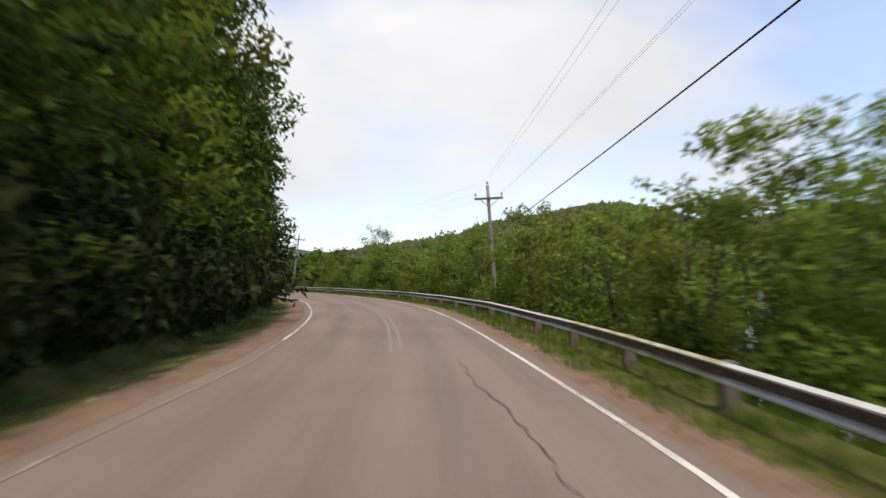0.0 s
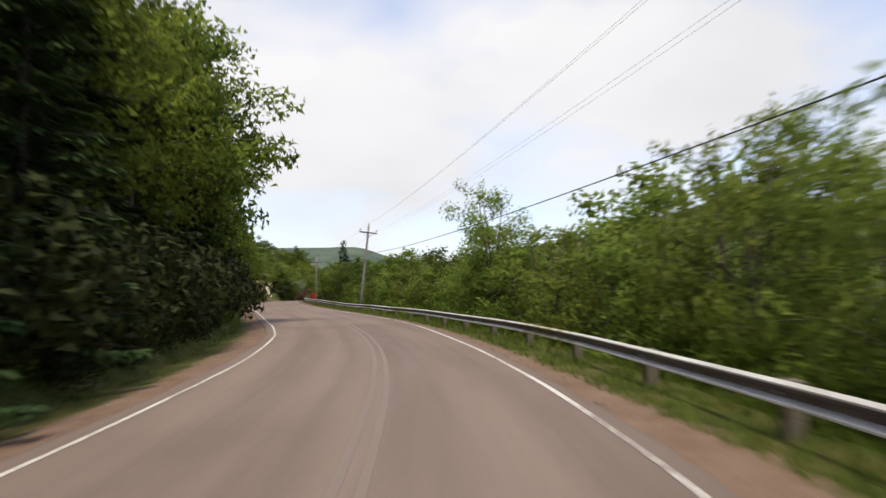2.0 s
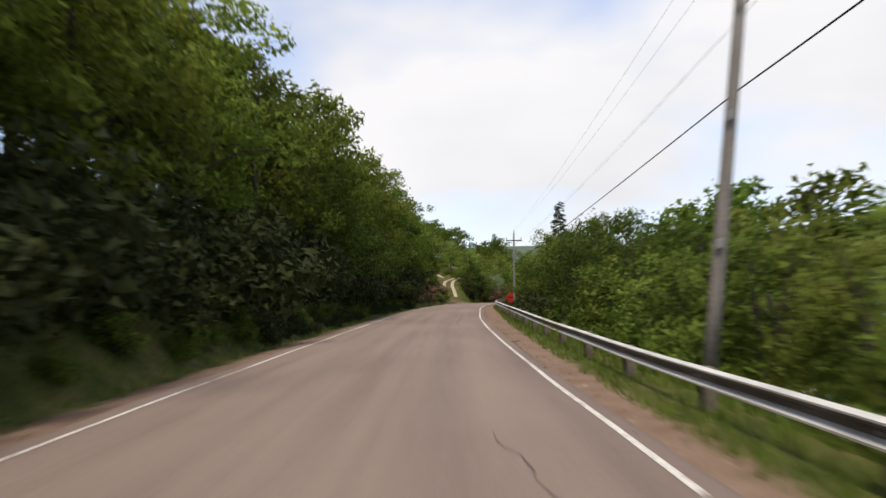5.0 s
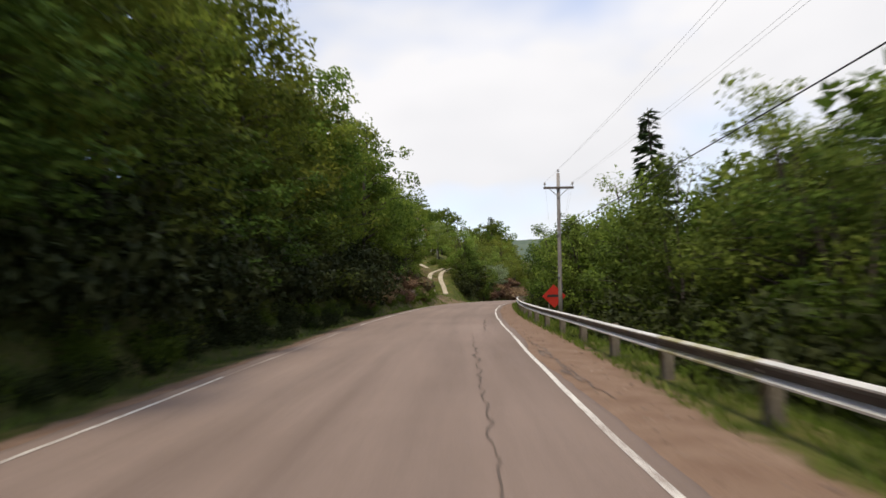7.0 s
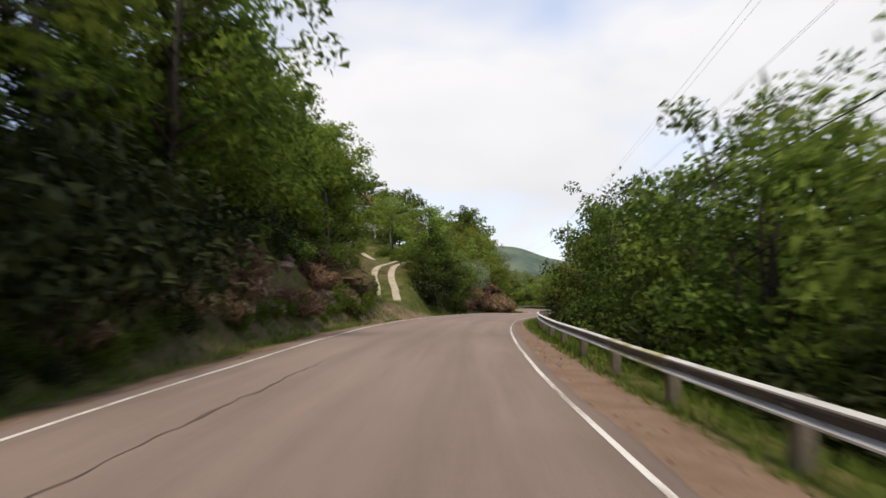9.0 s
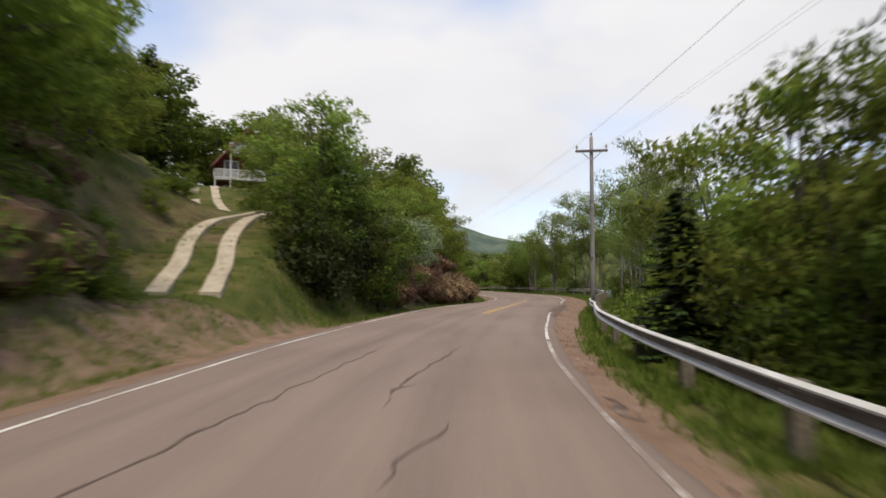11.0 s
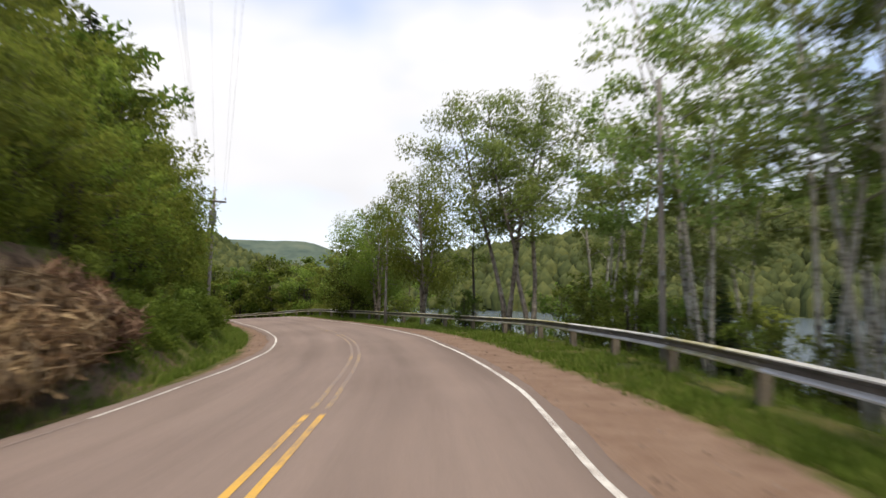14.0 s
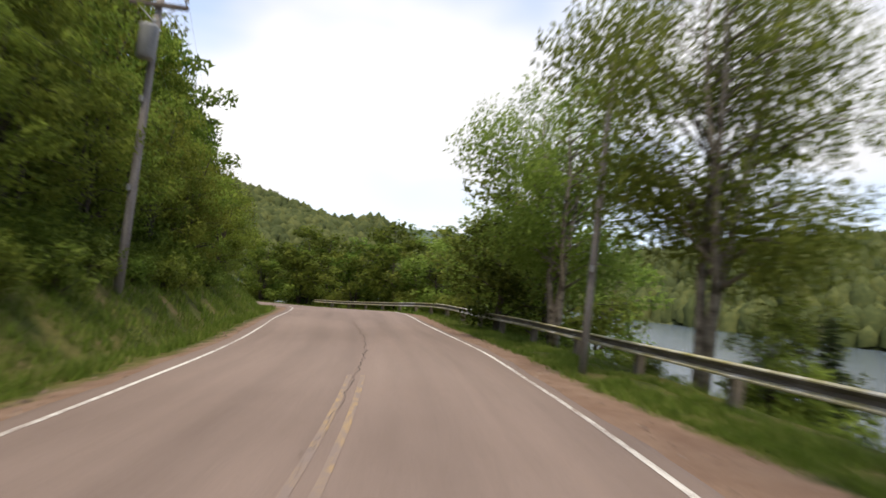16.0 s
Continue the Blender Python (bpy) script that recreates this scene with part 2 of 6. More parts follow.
# darker steel that paints the shade into the trough of the beam
STEEL_SHADED = material("shaded_steel", ((0.3, (0.10, 0.095, 0.09)), (0.55, (0.16, 0.152, 0.145)), (0.75, (0.25, 0.24, 0.23))), 1.4, 25.0, 0.2, 0.6, 0.35, 0.05, 20.0, (1, 1, 4))
STEEL_MOSS = material("lichened_steel", ((0.35, (0.30, 0.27, 0.10)), (0.5, (0.42, 0.39, 0.26)), (0.7, (0.60, 0.59, 0.55))), 2.2, 25.0, 0.2, 0.5, 0.12, 0.05, 20.0)
POST_WOOD = material("weathered_post_wood", ((0.3, (0.10, 0.085, 0.068)), (0.6, (0.19, 0.165, 0.135)), (0.8, (0.27, 0.24, 0.20))), 3.0, 30.0, 0.25, 0.9, 0, 0.4, 25.0, (6, 6, 0.8))
POLE_WOOD = material("grey_pole_wood", ((0.3, (0.17, 0.155, 0.145)), (0.6, (0.26, 0.24, 0.225)), (0.8, (0.34, 0.315, 0.295))), 2.0, 22.0, 0.2, 0.9, 0, 0.4, 18.0, (8, 8, 0.5))
ARM_WOOD = material("dark_crossarm_wood", ((0.3, (0.075, 0.062, 0.055)), (0.7, (0.14, 0.12, 0.105))), 3.0, 20.0, 0.25, 0.9)
PORCELAIN = material("porcelain", ((0.3, (0.30, 0.29, 0.28)), (0.7, (0.42, 0.41, 0.40))), 4.0, None, 0, 0.25)
WIRE = material("bare_wire", ((0.3, (0.26, 0.26, 0.265)), (0.7, (0.34, 0.34, 0.345))), 2.0, None, 0, 0.6)
CABLE = material("black_cable", ((0.3, (0.012, 0.012, 0.013)), (0.7, (0.022, 0.022, 0.024))), 2.0, None, 0, 0.6)
TANK = material("painted_steel_tank", ((0.3, (0.22, 0.23, 0.235)), (0.7, (0.30, 0.31, 0.315))), 2.0, 20.0, 0.1, 0.5)
BARK = material("dark_bark", ((0.3, (0.035, 0.028, 0.022)), (0.6, (0.085, 0.07, 0.056)), (0.8, (0.14, 0.12, 0.10))), 3.0, 24.0, 0.35, 0.95, 0, 0.7, 16.0, (4, 4, 0.8))
PALE_BARK = material("pale_bark", ((0.32, (0.09, 0.08, 0.068)), (0.46, (0.34, 0.32, 0.28)), (0.75, (0.52, 0.50, 0.45))), 3.2, 18.0, 0.25, 0.9, 0, 0.3, 16.0, (1, 1, 3))
GREY_BARK = material("mottled_grey_bark", ((0.32, (0.06, 0.05, 0.04)), (0.48, (0.19, 0.165, 0.14)), (0.75, (0.36, 0.33, 0.29))), 2.2, 18.0, 0.3, 0.95, 0, 0.6, 12.0, (1, 1, 2))
LEAF_DARK = leaf_material("maple_leaves", (0.046, 0.074, 0.013), (0.098, 0.152, 0.023), (0.209, 0.280, 0.050), 0.58)
# brighter copies of the maple and alder leaves, sunlight put into the colour
LEAF_WARM = leaf_material("sunny_maple_leaves", (0.077, 0.107, 0.017), (0.162, 0.212, 0.032), (0.305, 0.365, 0.065), 0.6)
LEAF_SUN = leaf_material("sunlit_alder_leaves", (0.086, 0.120, 0.019), (0.173, 0.228, 0.036), (0.309, 0.370, 0.074), 0.58)
# darker copy of the alder leaves, for maples too, with shade in the colour
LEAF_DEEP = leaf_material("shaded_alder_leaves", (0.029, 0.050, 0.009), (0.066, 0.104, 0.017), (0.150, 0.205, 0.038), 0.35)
# near-black leaves: the shade below the crowns is put into the colour
LEAF_SHADE = leaf_material("shaded_scrub_leaves", (0.016, 0.023, 0.008), (0.031, 0.043, 0.014), (0.056, 0.070, 0.022), 0.12)
LEAF_MID = leaf_material("alder_leaves", (0.089, 0.130, 0.023), (0.164, 0.224, 0.039), (0.278, 0.342, 0.079), 0.5)
LEAF_LIGHT = leaf_material("aspen_leaves", (0.114, 0.160, 0.038), (0.196, 0.262, 0.067), (0.314, 0.385, 0.137), 0.58)
LEAF_GREY = leaf_material("silver_willow_leaves", (0.107, 0.140, 0.067), (0.187, 0.238, 0.126), (0.309, 0.365, 0.221), 0.35)
NEEDLES = leaf_material("spruce_needles", (0.022, 0.042, 0.016), (0.045, 0.078, 0.026), (0.075, 0.115, 0.040), 0.2)
DRY = leaf_material("dry_bracken", (0.085, 0.050, 0.030), (0.23, 0.150, 0.088), (0.52, 0.40, 0.25), 0.3, 0.8)
GRASS = leaf_material("verge_grass", (0.068, 0.112, 0.017), (0.123, 0.180, 0.029), (0.237, 0.250, 0.076), 0.42)
WOODS = leaf_material("far_woods", (0.032, 0.045, 0.018), (0.064, 0.080, 0.029), (0.118, 0.128, 0.042), 0.08, 0.9)
GROUND = material("hill_ground", ((0.3, (0.035, 0.046, 0.016)), (0.5, (0.058, 0.074, 0.024)), (0.7, (0.085, 0.095, 0.036))), 0.06, 3.0, 0.4, 0.95)
CONCRETE = material("driveway_concrete", ((0.3, (0.306, 0.259, 0.191)), (0.6, (0.416, 0.361, 0.276)), (0.8, (0.476, 0.425, 0.340))), 1.6, 30.0, 0.2, 0.9, 0, 0.2, 30.0)
ROCK = material("cut_rock", ((0.3, (0.075, 0.055, 0.045)), (0.5, (0.19, 0.135, 0.105)), (0.7, (0.32, 0.25, 0.205))), 1.6, 12.0, 0.35, 0.92, 0, 0.8, 7.0)
BROWN_ROCK = material("earthy_brown_rock", ((0.3, (0.028, 0.016, 0.009)), (0.46, (0.085, 0.050, 0.028)), (0.56, (0.070, 0.066, 0.020)), (0.66, (0.110, 0.068, 0.038)), (0.78, (0.16, 0.108, 0.064))), 1.4, 10.0, 0.4, 0.95, 0, 0.9, 5.0)
RED_WALL = material("dark_red_boards", ((0.3, (0.075, 0.017, 0.013)), (0.7, (0.128, 0.030, 0.022))), 1.5, 20.0, 0.2, 0.8)
RED_ROOF = material("red_roof_sheet", ((0.3, (0.16, 0.045, 0.04)), (0.7, (0.24, 0.075, 0.065))), 1.0, 12.0, 0.15, 0.6)
WHITE_WOOD = material("white_painted_wood", ((0.3, (0.434, 0.427, 0.406)), (0.7, (0.532, 0.525, 0.504))), 2.0, 20.0, 0.08, 0.6)
DARK_WOOD = material("dark_stained_wood", ((0.3, (0.03, 0.024, 0.02)), (0.7, (0.06, 0.048, 0.04))), 2.0, 20.0, 0.2, 0.7)
SIGN_RED = material("fluorescent_orange_sheet", ((0.3, (0.34, 0.020, 0.012)), (0.7, (0.41, 0.028, 0.015))), 2.0, None, 0, 0.45)
SIGN_BLACK = material("black_sign_print", ((0.3, (0.02, 0.018, 0.017)), (0.7, (0.035, 0.032, 0.03))), 2.0, None, 0, 0.5)
BOAT_WHITE = material("white_gelcoat", ((0.3, (0.66, 0.68, 0.70)), (0.7, (0.76, 0.78, 0.80))), 1.5, None, 0, 0.3)

WATER = bpy.data.materials.new("lake_water")
WATER.use_nodes = True
_b = WATER.node_tree.nodes["Principled BSDF"]
_b.inputs["Base Color"].default_value = (0.10, 0.13, 0.16, 1)
_b.inputs["Roughness"].default_value = 0.18
_w = noise_node(WATER, 1.1, 4.0, 0.6, (1, 2.0, 1))
_u = WATER.node_tree.nodes.new("ShaderNodeBump")
_u.inputs["Strength"].default_value, _u.inputs["Distance"].default_value = 0.5, 0.12
WATER.node_tree.links.new(_w.outputs["Fac"], _u.inputs["Height"])
WATER.node_tree.links.new(_u.outputs["Normal"], _b.inputs["Normal"])

# distance haze is mixed into this colour, and a weak glow lifts it
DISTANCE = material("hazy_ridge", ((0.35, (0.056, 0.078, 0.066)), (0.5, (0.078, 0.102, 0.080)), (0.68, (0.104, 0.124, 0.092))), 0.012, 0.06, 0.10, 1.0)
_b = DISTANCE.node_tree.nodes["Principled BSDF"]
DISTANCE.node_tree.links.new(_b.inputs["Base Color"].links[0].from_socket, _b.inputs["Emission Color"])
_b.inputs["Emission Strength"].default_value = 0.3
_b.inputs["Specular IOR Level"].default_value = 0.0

GLASS = bpy.data.materials.new("window_glass")
GLASS.use_nodes = True
_b = GLASS.node_tree.nodes["Principled BSDF"]
_b.inputs["Base Color"].default_value = (0.02, 0.025, 0.03, 1)
_b.inputs["Roughness"].default_value = 0.06


# ---- builders ----
def mesh_of(name, verts, faces, mat, smooth=False):
    me = bpy.data.meshes.new(name)
    me.from_pydata([tuple(v) for v in verts], [], faces)
    me.materials.append(mat)
    if smooth:
        me.polygons.foreach_set("use_smooth", [True] * len(me.polygons))
    me.update()
    return me


def part(name, data, parent, label=""):
    ob = new(name, data)
    ob.parent = parent
    return tagged(ob, label) if label else ob


def bm_mesh(name, bm, mat, smooth=False):
    me = bpy.data.meshes.new(name)
    bm.normal_update()
    bm.to_mesh(me)
    bm.free()
    me.materials.append(mat)
    if smooth:
        me.polygons.foreach_set("use_smooth", [True] * len(me.polygons))
    return me


def box(bm, cx, cy, cz, sx, sy, sz, turn=None, bevel=0.0):
    r = bmesh.ops.create_cube(bm, size=1.0)
    vs = r["verts"]
    bmesh.ops.scale(bm, vec=(sx, sy, sz), verts=vs)
    if bevel:
        es = list({e for v in vs for e in v.link_edges})
        vs = list({v for v in bmesh.ops.bevel(bm, geom=es, offset=bevel, segments=1, affect="EDGES")["verts"]} | {v for v in vs if v.is_valid})
    if turn is not None:
        bmesh.ops.transform(bm, matrix=turn, verts=vs)
    bmesh.ops.translate(bm, vec=(cx, cy, cz), verts=vs)


def tube(verts, faces, pts, radii, sides=7):
    """Adds a tapered tube along pts to the lists verts and faces."""
    base = len(verts)
    for i, p in enumerate(pts):
        a, b = Vector(pts[max(i - 1, 0)]), Vector(pts[min(i + 1, len(pts) - 1)])
        q = (b - a).normalized().to_track_quat("Z", "Y")
        for k in range(sides):
            w = 2 * math.pi * k / sides
            verts.append(Vector(p) + q @ Vector((math.cos(w) * radii[i], math.sin(w) * radii[i], 0)))
    for i in range(len(pts) - 1):
        for k in range(sides):
            u, v = base + i * sides, base + (i + 1) * sides
            faces.append((u + k, u + (k + 1) % sides, v + (k + 1) % sides, v + k))
    faces.append(tuple(base + (len(pts) - 1) * sides + k for k in range(sides)))
    faces.append(tuple(base + k for k in reversed(range(sides))))


# ---- the line of the road ----
CENTRE = (
    (-0.2, -45), (-0.6, -28), (-0.75, -13), (-0.75, 0.0), (-1.56, 15.92), (-3.62, 31.51),
    (-7.34, 46.7), (-13.14, 61.32), (-20.34, 75.47), (-27.89, 89.51), (-35.19, 103.65), (-42.22, 117.82),
    (-49.0, 131.99), (-54.88, 146.33), (-59.95, 160.63), (-64.08, 175.52), (-66.92, 190.91), (-68.65, 206.05),
    (-70.61, 220.9), (-74.31, 234.96), (-80.1, 248.6), (-86.0, 259.3), (-92.4, 270.6), (-100.5, 281),
    (-112, 290.5), (-127, 298), (-145, 303), (-170, 306),
)


def spline(points, step):
    """A smooth curve through points, sampled about every step metres."""
    p = np.array(points, float)
    p = np.vstack([2 * p[0] - p[1], p, 2 * p[-1] - p[-2]])
    out = []
    for i in range(1, len(p) - 2):
        n = max(2, int(np.linalg.norm(p[i + 1] - p[i]) / step))
        for t in np.arange(n) / n:
            a, b, c, d = p[i - 1], p[i], p[i + 1], p[i + 2]
            out.append(0.5 * (2 * b + (c - a) * t + (2 * a - 5 * b + 4 * c - d) * t**2 + (3 * b - a - 3 * c + d) * t**3))
    out.append(p[-2])
    return np.array(out)


LINE = spline(CENTRE, 1.0)
_t = np.gradient(LINE, axis=0)
TAN = _t / np.linalg.norm(_t, axis=1)[:, None]
NRM = np.stack([TAN[:, 1], -TAN[:, 0]], 1)  # to the right of the way
ARC = np.concatenate([[0], np.cumsum(np.linalg.norm(np.diff(LINE, axis=0), axis=1))])
ARC -= np.interp(0.0, LINE[:, 1], ARC)
S0, S1 = float(ARC[0]), float(ARC[-1])


def on_line(s, d=0.0):
    """World x, y of the place s metres along the road and d metres to its right."""
    x, y = np.interp(s, ARC, LINE[:, 0]), np.interp(s, ARC, LINE[:, 1])
    return x + np.interp(s, ARC, NRM[:, 0]) * d, y + np.interp(s, ARC, NRM[:, 1]) * d


def from_line(x, y):
    """The inverse of on_line, for arrays."""
    x, y = np.atleast_1d(np.asarray(x, float)), np.atleast_1d(np.asarray(y, float))
    s, d = np.empty(len(x)), np.empty(len(x))
    for i in range(0, len(x), 4000):
        dx, dy = x[i:i + 4000, None] - LINE[None, :, 0], y[i:i + 4000, None] - LINE[None, :, 1]
        r2 = dx * dx + dy * dy
        j = r2.argmin(1)
        k = np.arange(len(j))
        side = dx[k, j] * NRM[j, 0] + dy[k, j] * NRM[j, 1]
        s[i:i + 4000], d[i:i + 4000] = ARC[j], np.sign(side) * np.sqrt(r2[k, j])
    return s, d


def ease(u):
    u = np.clip(u, 0.0, 1.0)
    return u * u * (3 - 2 * u)


def grade(y):
    """Height of the road: level, then gently downhill."""
    u = np.maximum(np.asarray(y, float) - 150, 0)
    u = np.minimum(u, 160)
    q = np.clip(np.asarray(y, float) - 268, 0, 32)   # over a low crest
    return -0.018 * (u**2 / (u + 30)) - 0.085 * q**2 / (q + 10)


def tilt(y):
    """Cross fall of the banked bend."""
    return 0.04 * ease((np.asarray(y, float) - 196) / 24) * (1 - ease((np.asarray(y, float) - 270) / 30))


def s_of_y(y):
    return np.interp(y, LINE[:, 1], ARC)


def y_of_s(s):
    return np.interp(s, ARC, LINE[:, 1])


def rail_d(y):
    return np.interp(y, (0, 28, 44, 59, 75, 110, 125, 160, 167, 182, 190, 198, 205, 222, 231, 244, 256, 266, 285),
                     (4.35, 4.85, 4.85, 4.7, 4.8, 4.9, 4.95, 4.4, 4.45, 4.9, 5.35, 5.3, 5.7, 7.0, 7.4, 6.3, 6.0, 5.6, 4.8))


def rail_low(y):
    """By how much the old stretch of the rail has sunk."""
    return -0.14 * (1 - ease((np.asarray(y, float) - 85) / 25))


def gravel_right(y):
    return np.interp(y, (0, 5, 12, 24, 37, 44, 75, 82, 110, 118, 127, 150, 167, 176, 181, 186, 199, 206, 212, 221, 240, 246, 300), (3.9, 3.9, 3.6, 3.9, 4.3, 3.9, 4.15, 4.15, 4.5, 4.75, 4.85, 4.3, 3.75, 3.9, 4.2, 4.6, 5.0, 5.3, 5.2, 4.95, 5.15, 4.35, 4.2))


def road_z(s, d):
    y = y_of_s(s)
    return grade(y) + tilt(y) * (d - 1.3)


def line_left(y):
    """Distance of the white edge line from the middle, to the left."""
    return np.interp(y, (-45, 5, 13, 25, 38, 47, 56, 68, 80, 100, 108, 124, 150, 166, 180, 199, 210, 220, 229, 240, 250, 300),
                     (-2.6, -2.6, -2.42, -2.6, -2.85, -2.8, -2.75, -3.2, -3.18, -3.05, -3.12, -3.1, -3.2, -3.3, -3.3, -3.48, -3.55, -3.42, -2.97, -3.02, -3.25, -3.2))


def line_right(y):
    return np.interp(y, (-45, 5, 8, 14, 24, 37, 50, 60, 66, 76, 84, 100, 110, 118, 124, 131, 145, 166, 173, 181, 187, 199, 206, 212, 217, 228, 234, 256, 300),
                     (2.95, 2.98, 2.92, 2.8, 2.9, 3.14, 3.05, 3.33, 3.42, 3.36, 3.25, 3.05, 2.98, 3.08, 3.22, 3.26, 3.05, 3.02, 3.0, 3.15, 3.27, 3.25, 3.38, 3.14, 3.25, 3.15, 3.3, 3.2, 3.14))


def line_centre(y):
    return np.interp(y, (0, 30, 60, 72, 186, 196, 203, 212, 219, 226, 234, 246), (0.35, 0.4, 0.5, 0.45, 0.28, 0.2, 0.17, 0.04, -0.1, 0.04, 0.09, 0.0))


def bare_at(y, u):
    """Share of bare soil on the cut slope, by place along the road and distance u into the bank."""
    cut = ease((y - 141) / 6) * (1 - ease((y - 166) / 4)) + ease((y - 191.5) / 4) * (1 - ease((y - 224) / 5))
    deep = np.where(np.asarray(y) < 176, 9.0, 6.0)
    return cut * ease((u - 1.0) / 0.8) * (1 - 0.75 * ease((u - deep) / 3.0)) * (u < deep + 3)


# the driveway climbs the bank in two stretches: x, y, height
LOWER = ((-71.7, 176.3, 0.85), (-73.6, 179.4, 1.75), (-75.6, 182.4, 2.85), (-76.7, 185.2, 3.7), (-76.5, 188.0, 4.4))
UPPER = ((-81.4, 190.0, 4.5), (-84.6, 193.6, 5.2), (-89.0, 198.6, 6.4), (-94.6, 205.4, 8.5), (-98.0, 211.0, 8.9))
WAYS = [spline(LOWER, 0.7), spline(UPPER, 0.7)]


def levelled(x, y, z):
    """The land, cut and filled along the driveway."""
    for way in WAYS:
        x1, y1 = np.atleast_1d(x), np.atleast_1d(y)
        near = np.flatnonzero((x1 > -104) & (x1 < -64) & (y1 > 168) & (y1 < 218))
        if not len(near):
            return z
        r = np.hypot(x1[near, None] - way[None, :, 0], y1[near, None] - way[None, :, 1])
        j = r.argmin(1)
        k = 1 - ease((r[np.arange(len(j)), j] - 1.9) / 2.6)
        z1 = np.array(np.atleast_1d(z), float)
        z1[near] = z1[near] * (1 - k) + way[j, 2] * k
        z = z1.reshape(np.shape(z)) if np.ndim(z) else float(z1[0])
    return z


def off_way(x, y):
    """Distance from the middle of the driveway."""
    out = np.full(np.shape(x), 99.0)
    near = np.flatnonzero((x > -104) & (x < -64) & (y > 168) & (y < 218))
    for way in WAYS:
        if len(near):
            out[near] = np.minimum(out[near], np.hypot(x[near, None] - way[None, :, 0], y[near, None] - way[None, :, 1]).min(1))
    return out


def land(s, d):
    """Height of the land on either side of the road."""
    s, d = np.asarray(s, float), np.asarray(d, float)
    y = y_of_s(s)
    z = grade(y) + tilt(y) * (np.clip(d, -6, 8) - 1.3)
    u = np.maximum(-d - 3.3, 0)
    z = z - 0.16 * ease(u / 1.6)
    v = np.maximum(u - 1.9, 0)
    rise = 13 * (1 - np.exp(-v / 13)) + 0.22 * np.maximum(v - 32, 0)
    low = ease((y - 170) / 6) * (1 - ease((y - 184) / 4))   # the open ground beside the driveway
    rise = rise * (1 - 0.6 * low * np.exp(-(v / 5.0) ** 2))
    rise = np.where(v > 150, 13 + 0.22 * 118 + 0.12 * (v - 150), rise)
    cut = ease((y - 141) / 6) * (1 - ease((y - 166) / 4)) + ease((y - 191.5) / 4) * (1 - ease((y - 224) / 5))
    z = z + np.maximum(rise, cut * 3.3 * ease(v / 2.8))
    w = np.maximum(d - rail_d(y) - 0.6, 0)
    z = z - 0.05 * ease((d - 3.4) / 1.5) - np.minimum(0.42 * w, 3.0 + 0.16 * w)
    x, y = on_line(s, d)
    return z + (levelled(x, y, z) - z) * ease((np.abs(d) - 4.2) / 2.8)


# ---- ground, road and lake ----
LAKE_Z = -4.6
HILLS = (  # x, y, half-length along x, half-width along y, height, turn in degrees
    (140, 640, 205, 330, 59, 0), (-28, 530, 110, 120, 24, 0), (10, 466, 110, 80, 27, 0), (480, 700, 420, 380, 62, 0), (-480, 960, 260, 240, 26, 20), (-330, 900, 150, 200, 20, 0), (-330, 716, 78, 110, 41, 0),
    (-340, 560, 170, 190, 32, 30), (-600, 600, 380, 330, 70, 0), (700, 200, 400, 500, 60, 0),
    (-900, 100, 600, 600, 90, 0), (300, -900, 900, 600, 60, 0),
)


def hills(x, y):
    z = np.full(np.shape(x), -20.0)
    for hx, hy, a, b, h, turn in HILLS:
        c, s = math.cos(radians(turn)), math.sin(radians(turn))
        u, v = ((x - hx) * c + (y - hy) * s) / a, (-(x - hx) * s + (y - hy) * c) / b
        r = u * u + v * v + 0.10 * np.sin(u * 7 + hx) * np.cos(v * 6 + hy)
        z = np.maximum(z, np.where(r < 1.3, h * np.maximum(1 - r, -0.3), -20))
    return z


def rough_land(x, y):
    """Height of the ground sheet in the world."""
    s, d = from_line(x, y)
    z = land(s, d)
    a = np.abs(d)
    z = z - 3.0 * (1 - ease((a - 14) / 24)) - 0.4 * (1 - ease((a - 46) / 14))   # lies under the verges
    far = np.maximum(ease((d - 60) / 120), ease((y - 320) / 120))
    z = z * (1 - far) + np.where(d > 0, -9.0, np.minimum(z, 30)) * far
    return np.maximum(z, hills(x, y))


def axis(lo, hi, fine, far):
    """Grid lines: close together from lo to hi, wider and wider outwards."""
    mid = list(np.arange(lo, hi + 0.1, fine))
    up, down, step = [mid[-1]], [mid[0]], fine
    while up[-1] < far:
        step *= 1.14
        up.append(up[-1] + step)
        down.append(down[-1] - step)
    return np.array(down[:0:-1] + mid + up[1:])


gx, gy = axis(-150, 60, 4, 3600), axis(-60, 340, 4, 3600)
GXX, GYY = np.meshgrid(gx, gy)
GZZ = rough_land(GXX.ravel(), GYY.ravel())
_nx = len(gx)
ground_me = mesh_of("ground", np.stack([GXX.ravel(), GYY.ravel(), GZZ], 1),
                    [(j * _nx + i, j * _nx + i + 1, (j + 1) * _nx + i + 1, (j + 1) * _nx + i) for j in range(len(gy) - 1) for i in range(_nx - 1)], GROUND, True)
tagged(new("ground", ground_me), "dark wooded land rising to round hills", "ground", kind="structure")


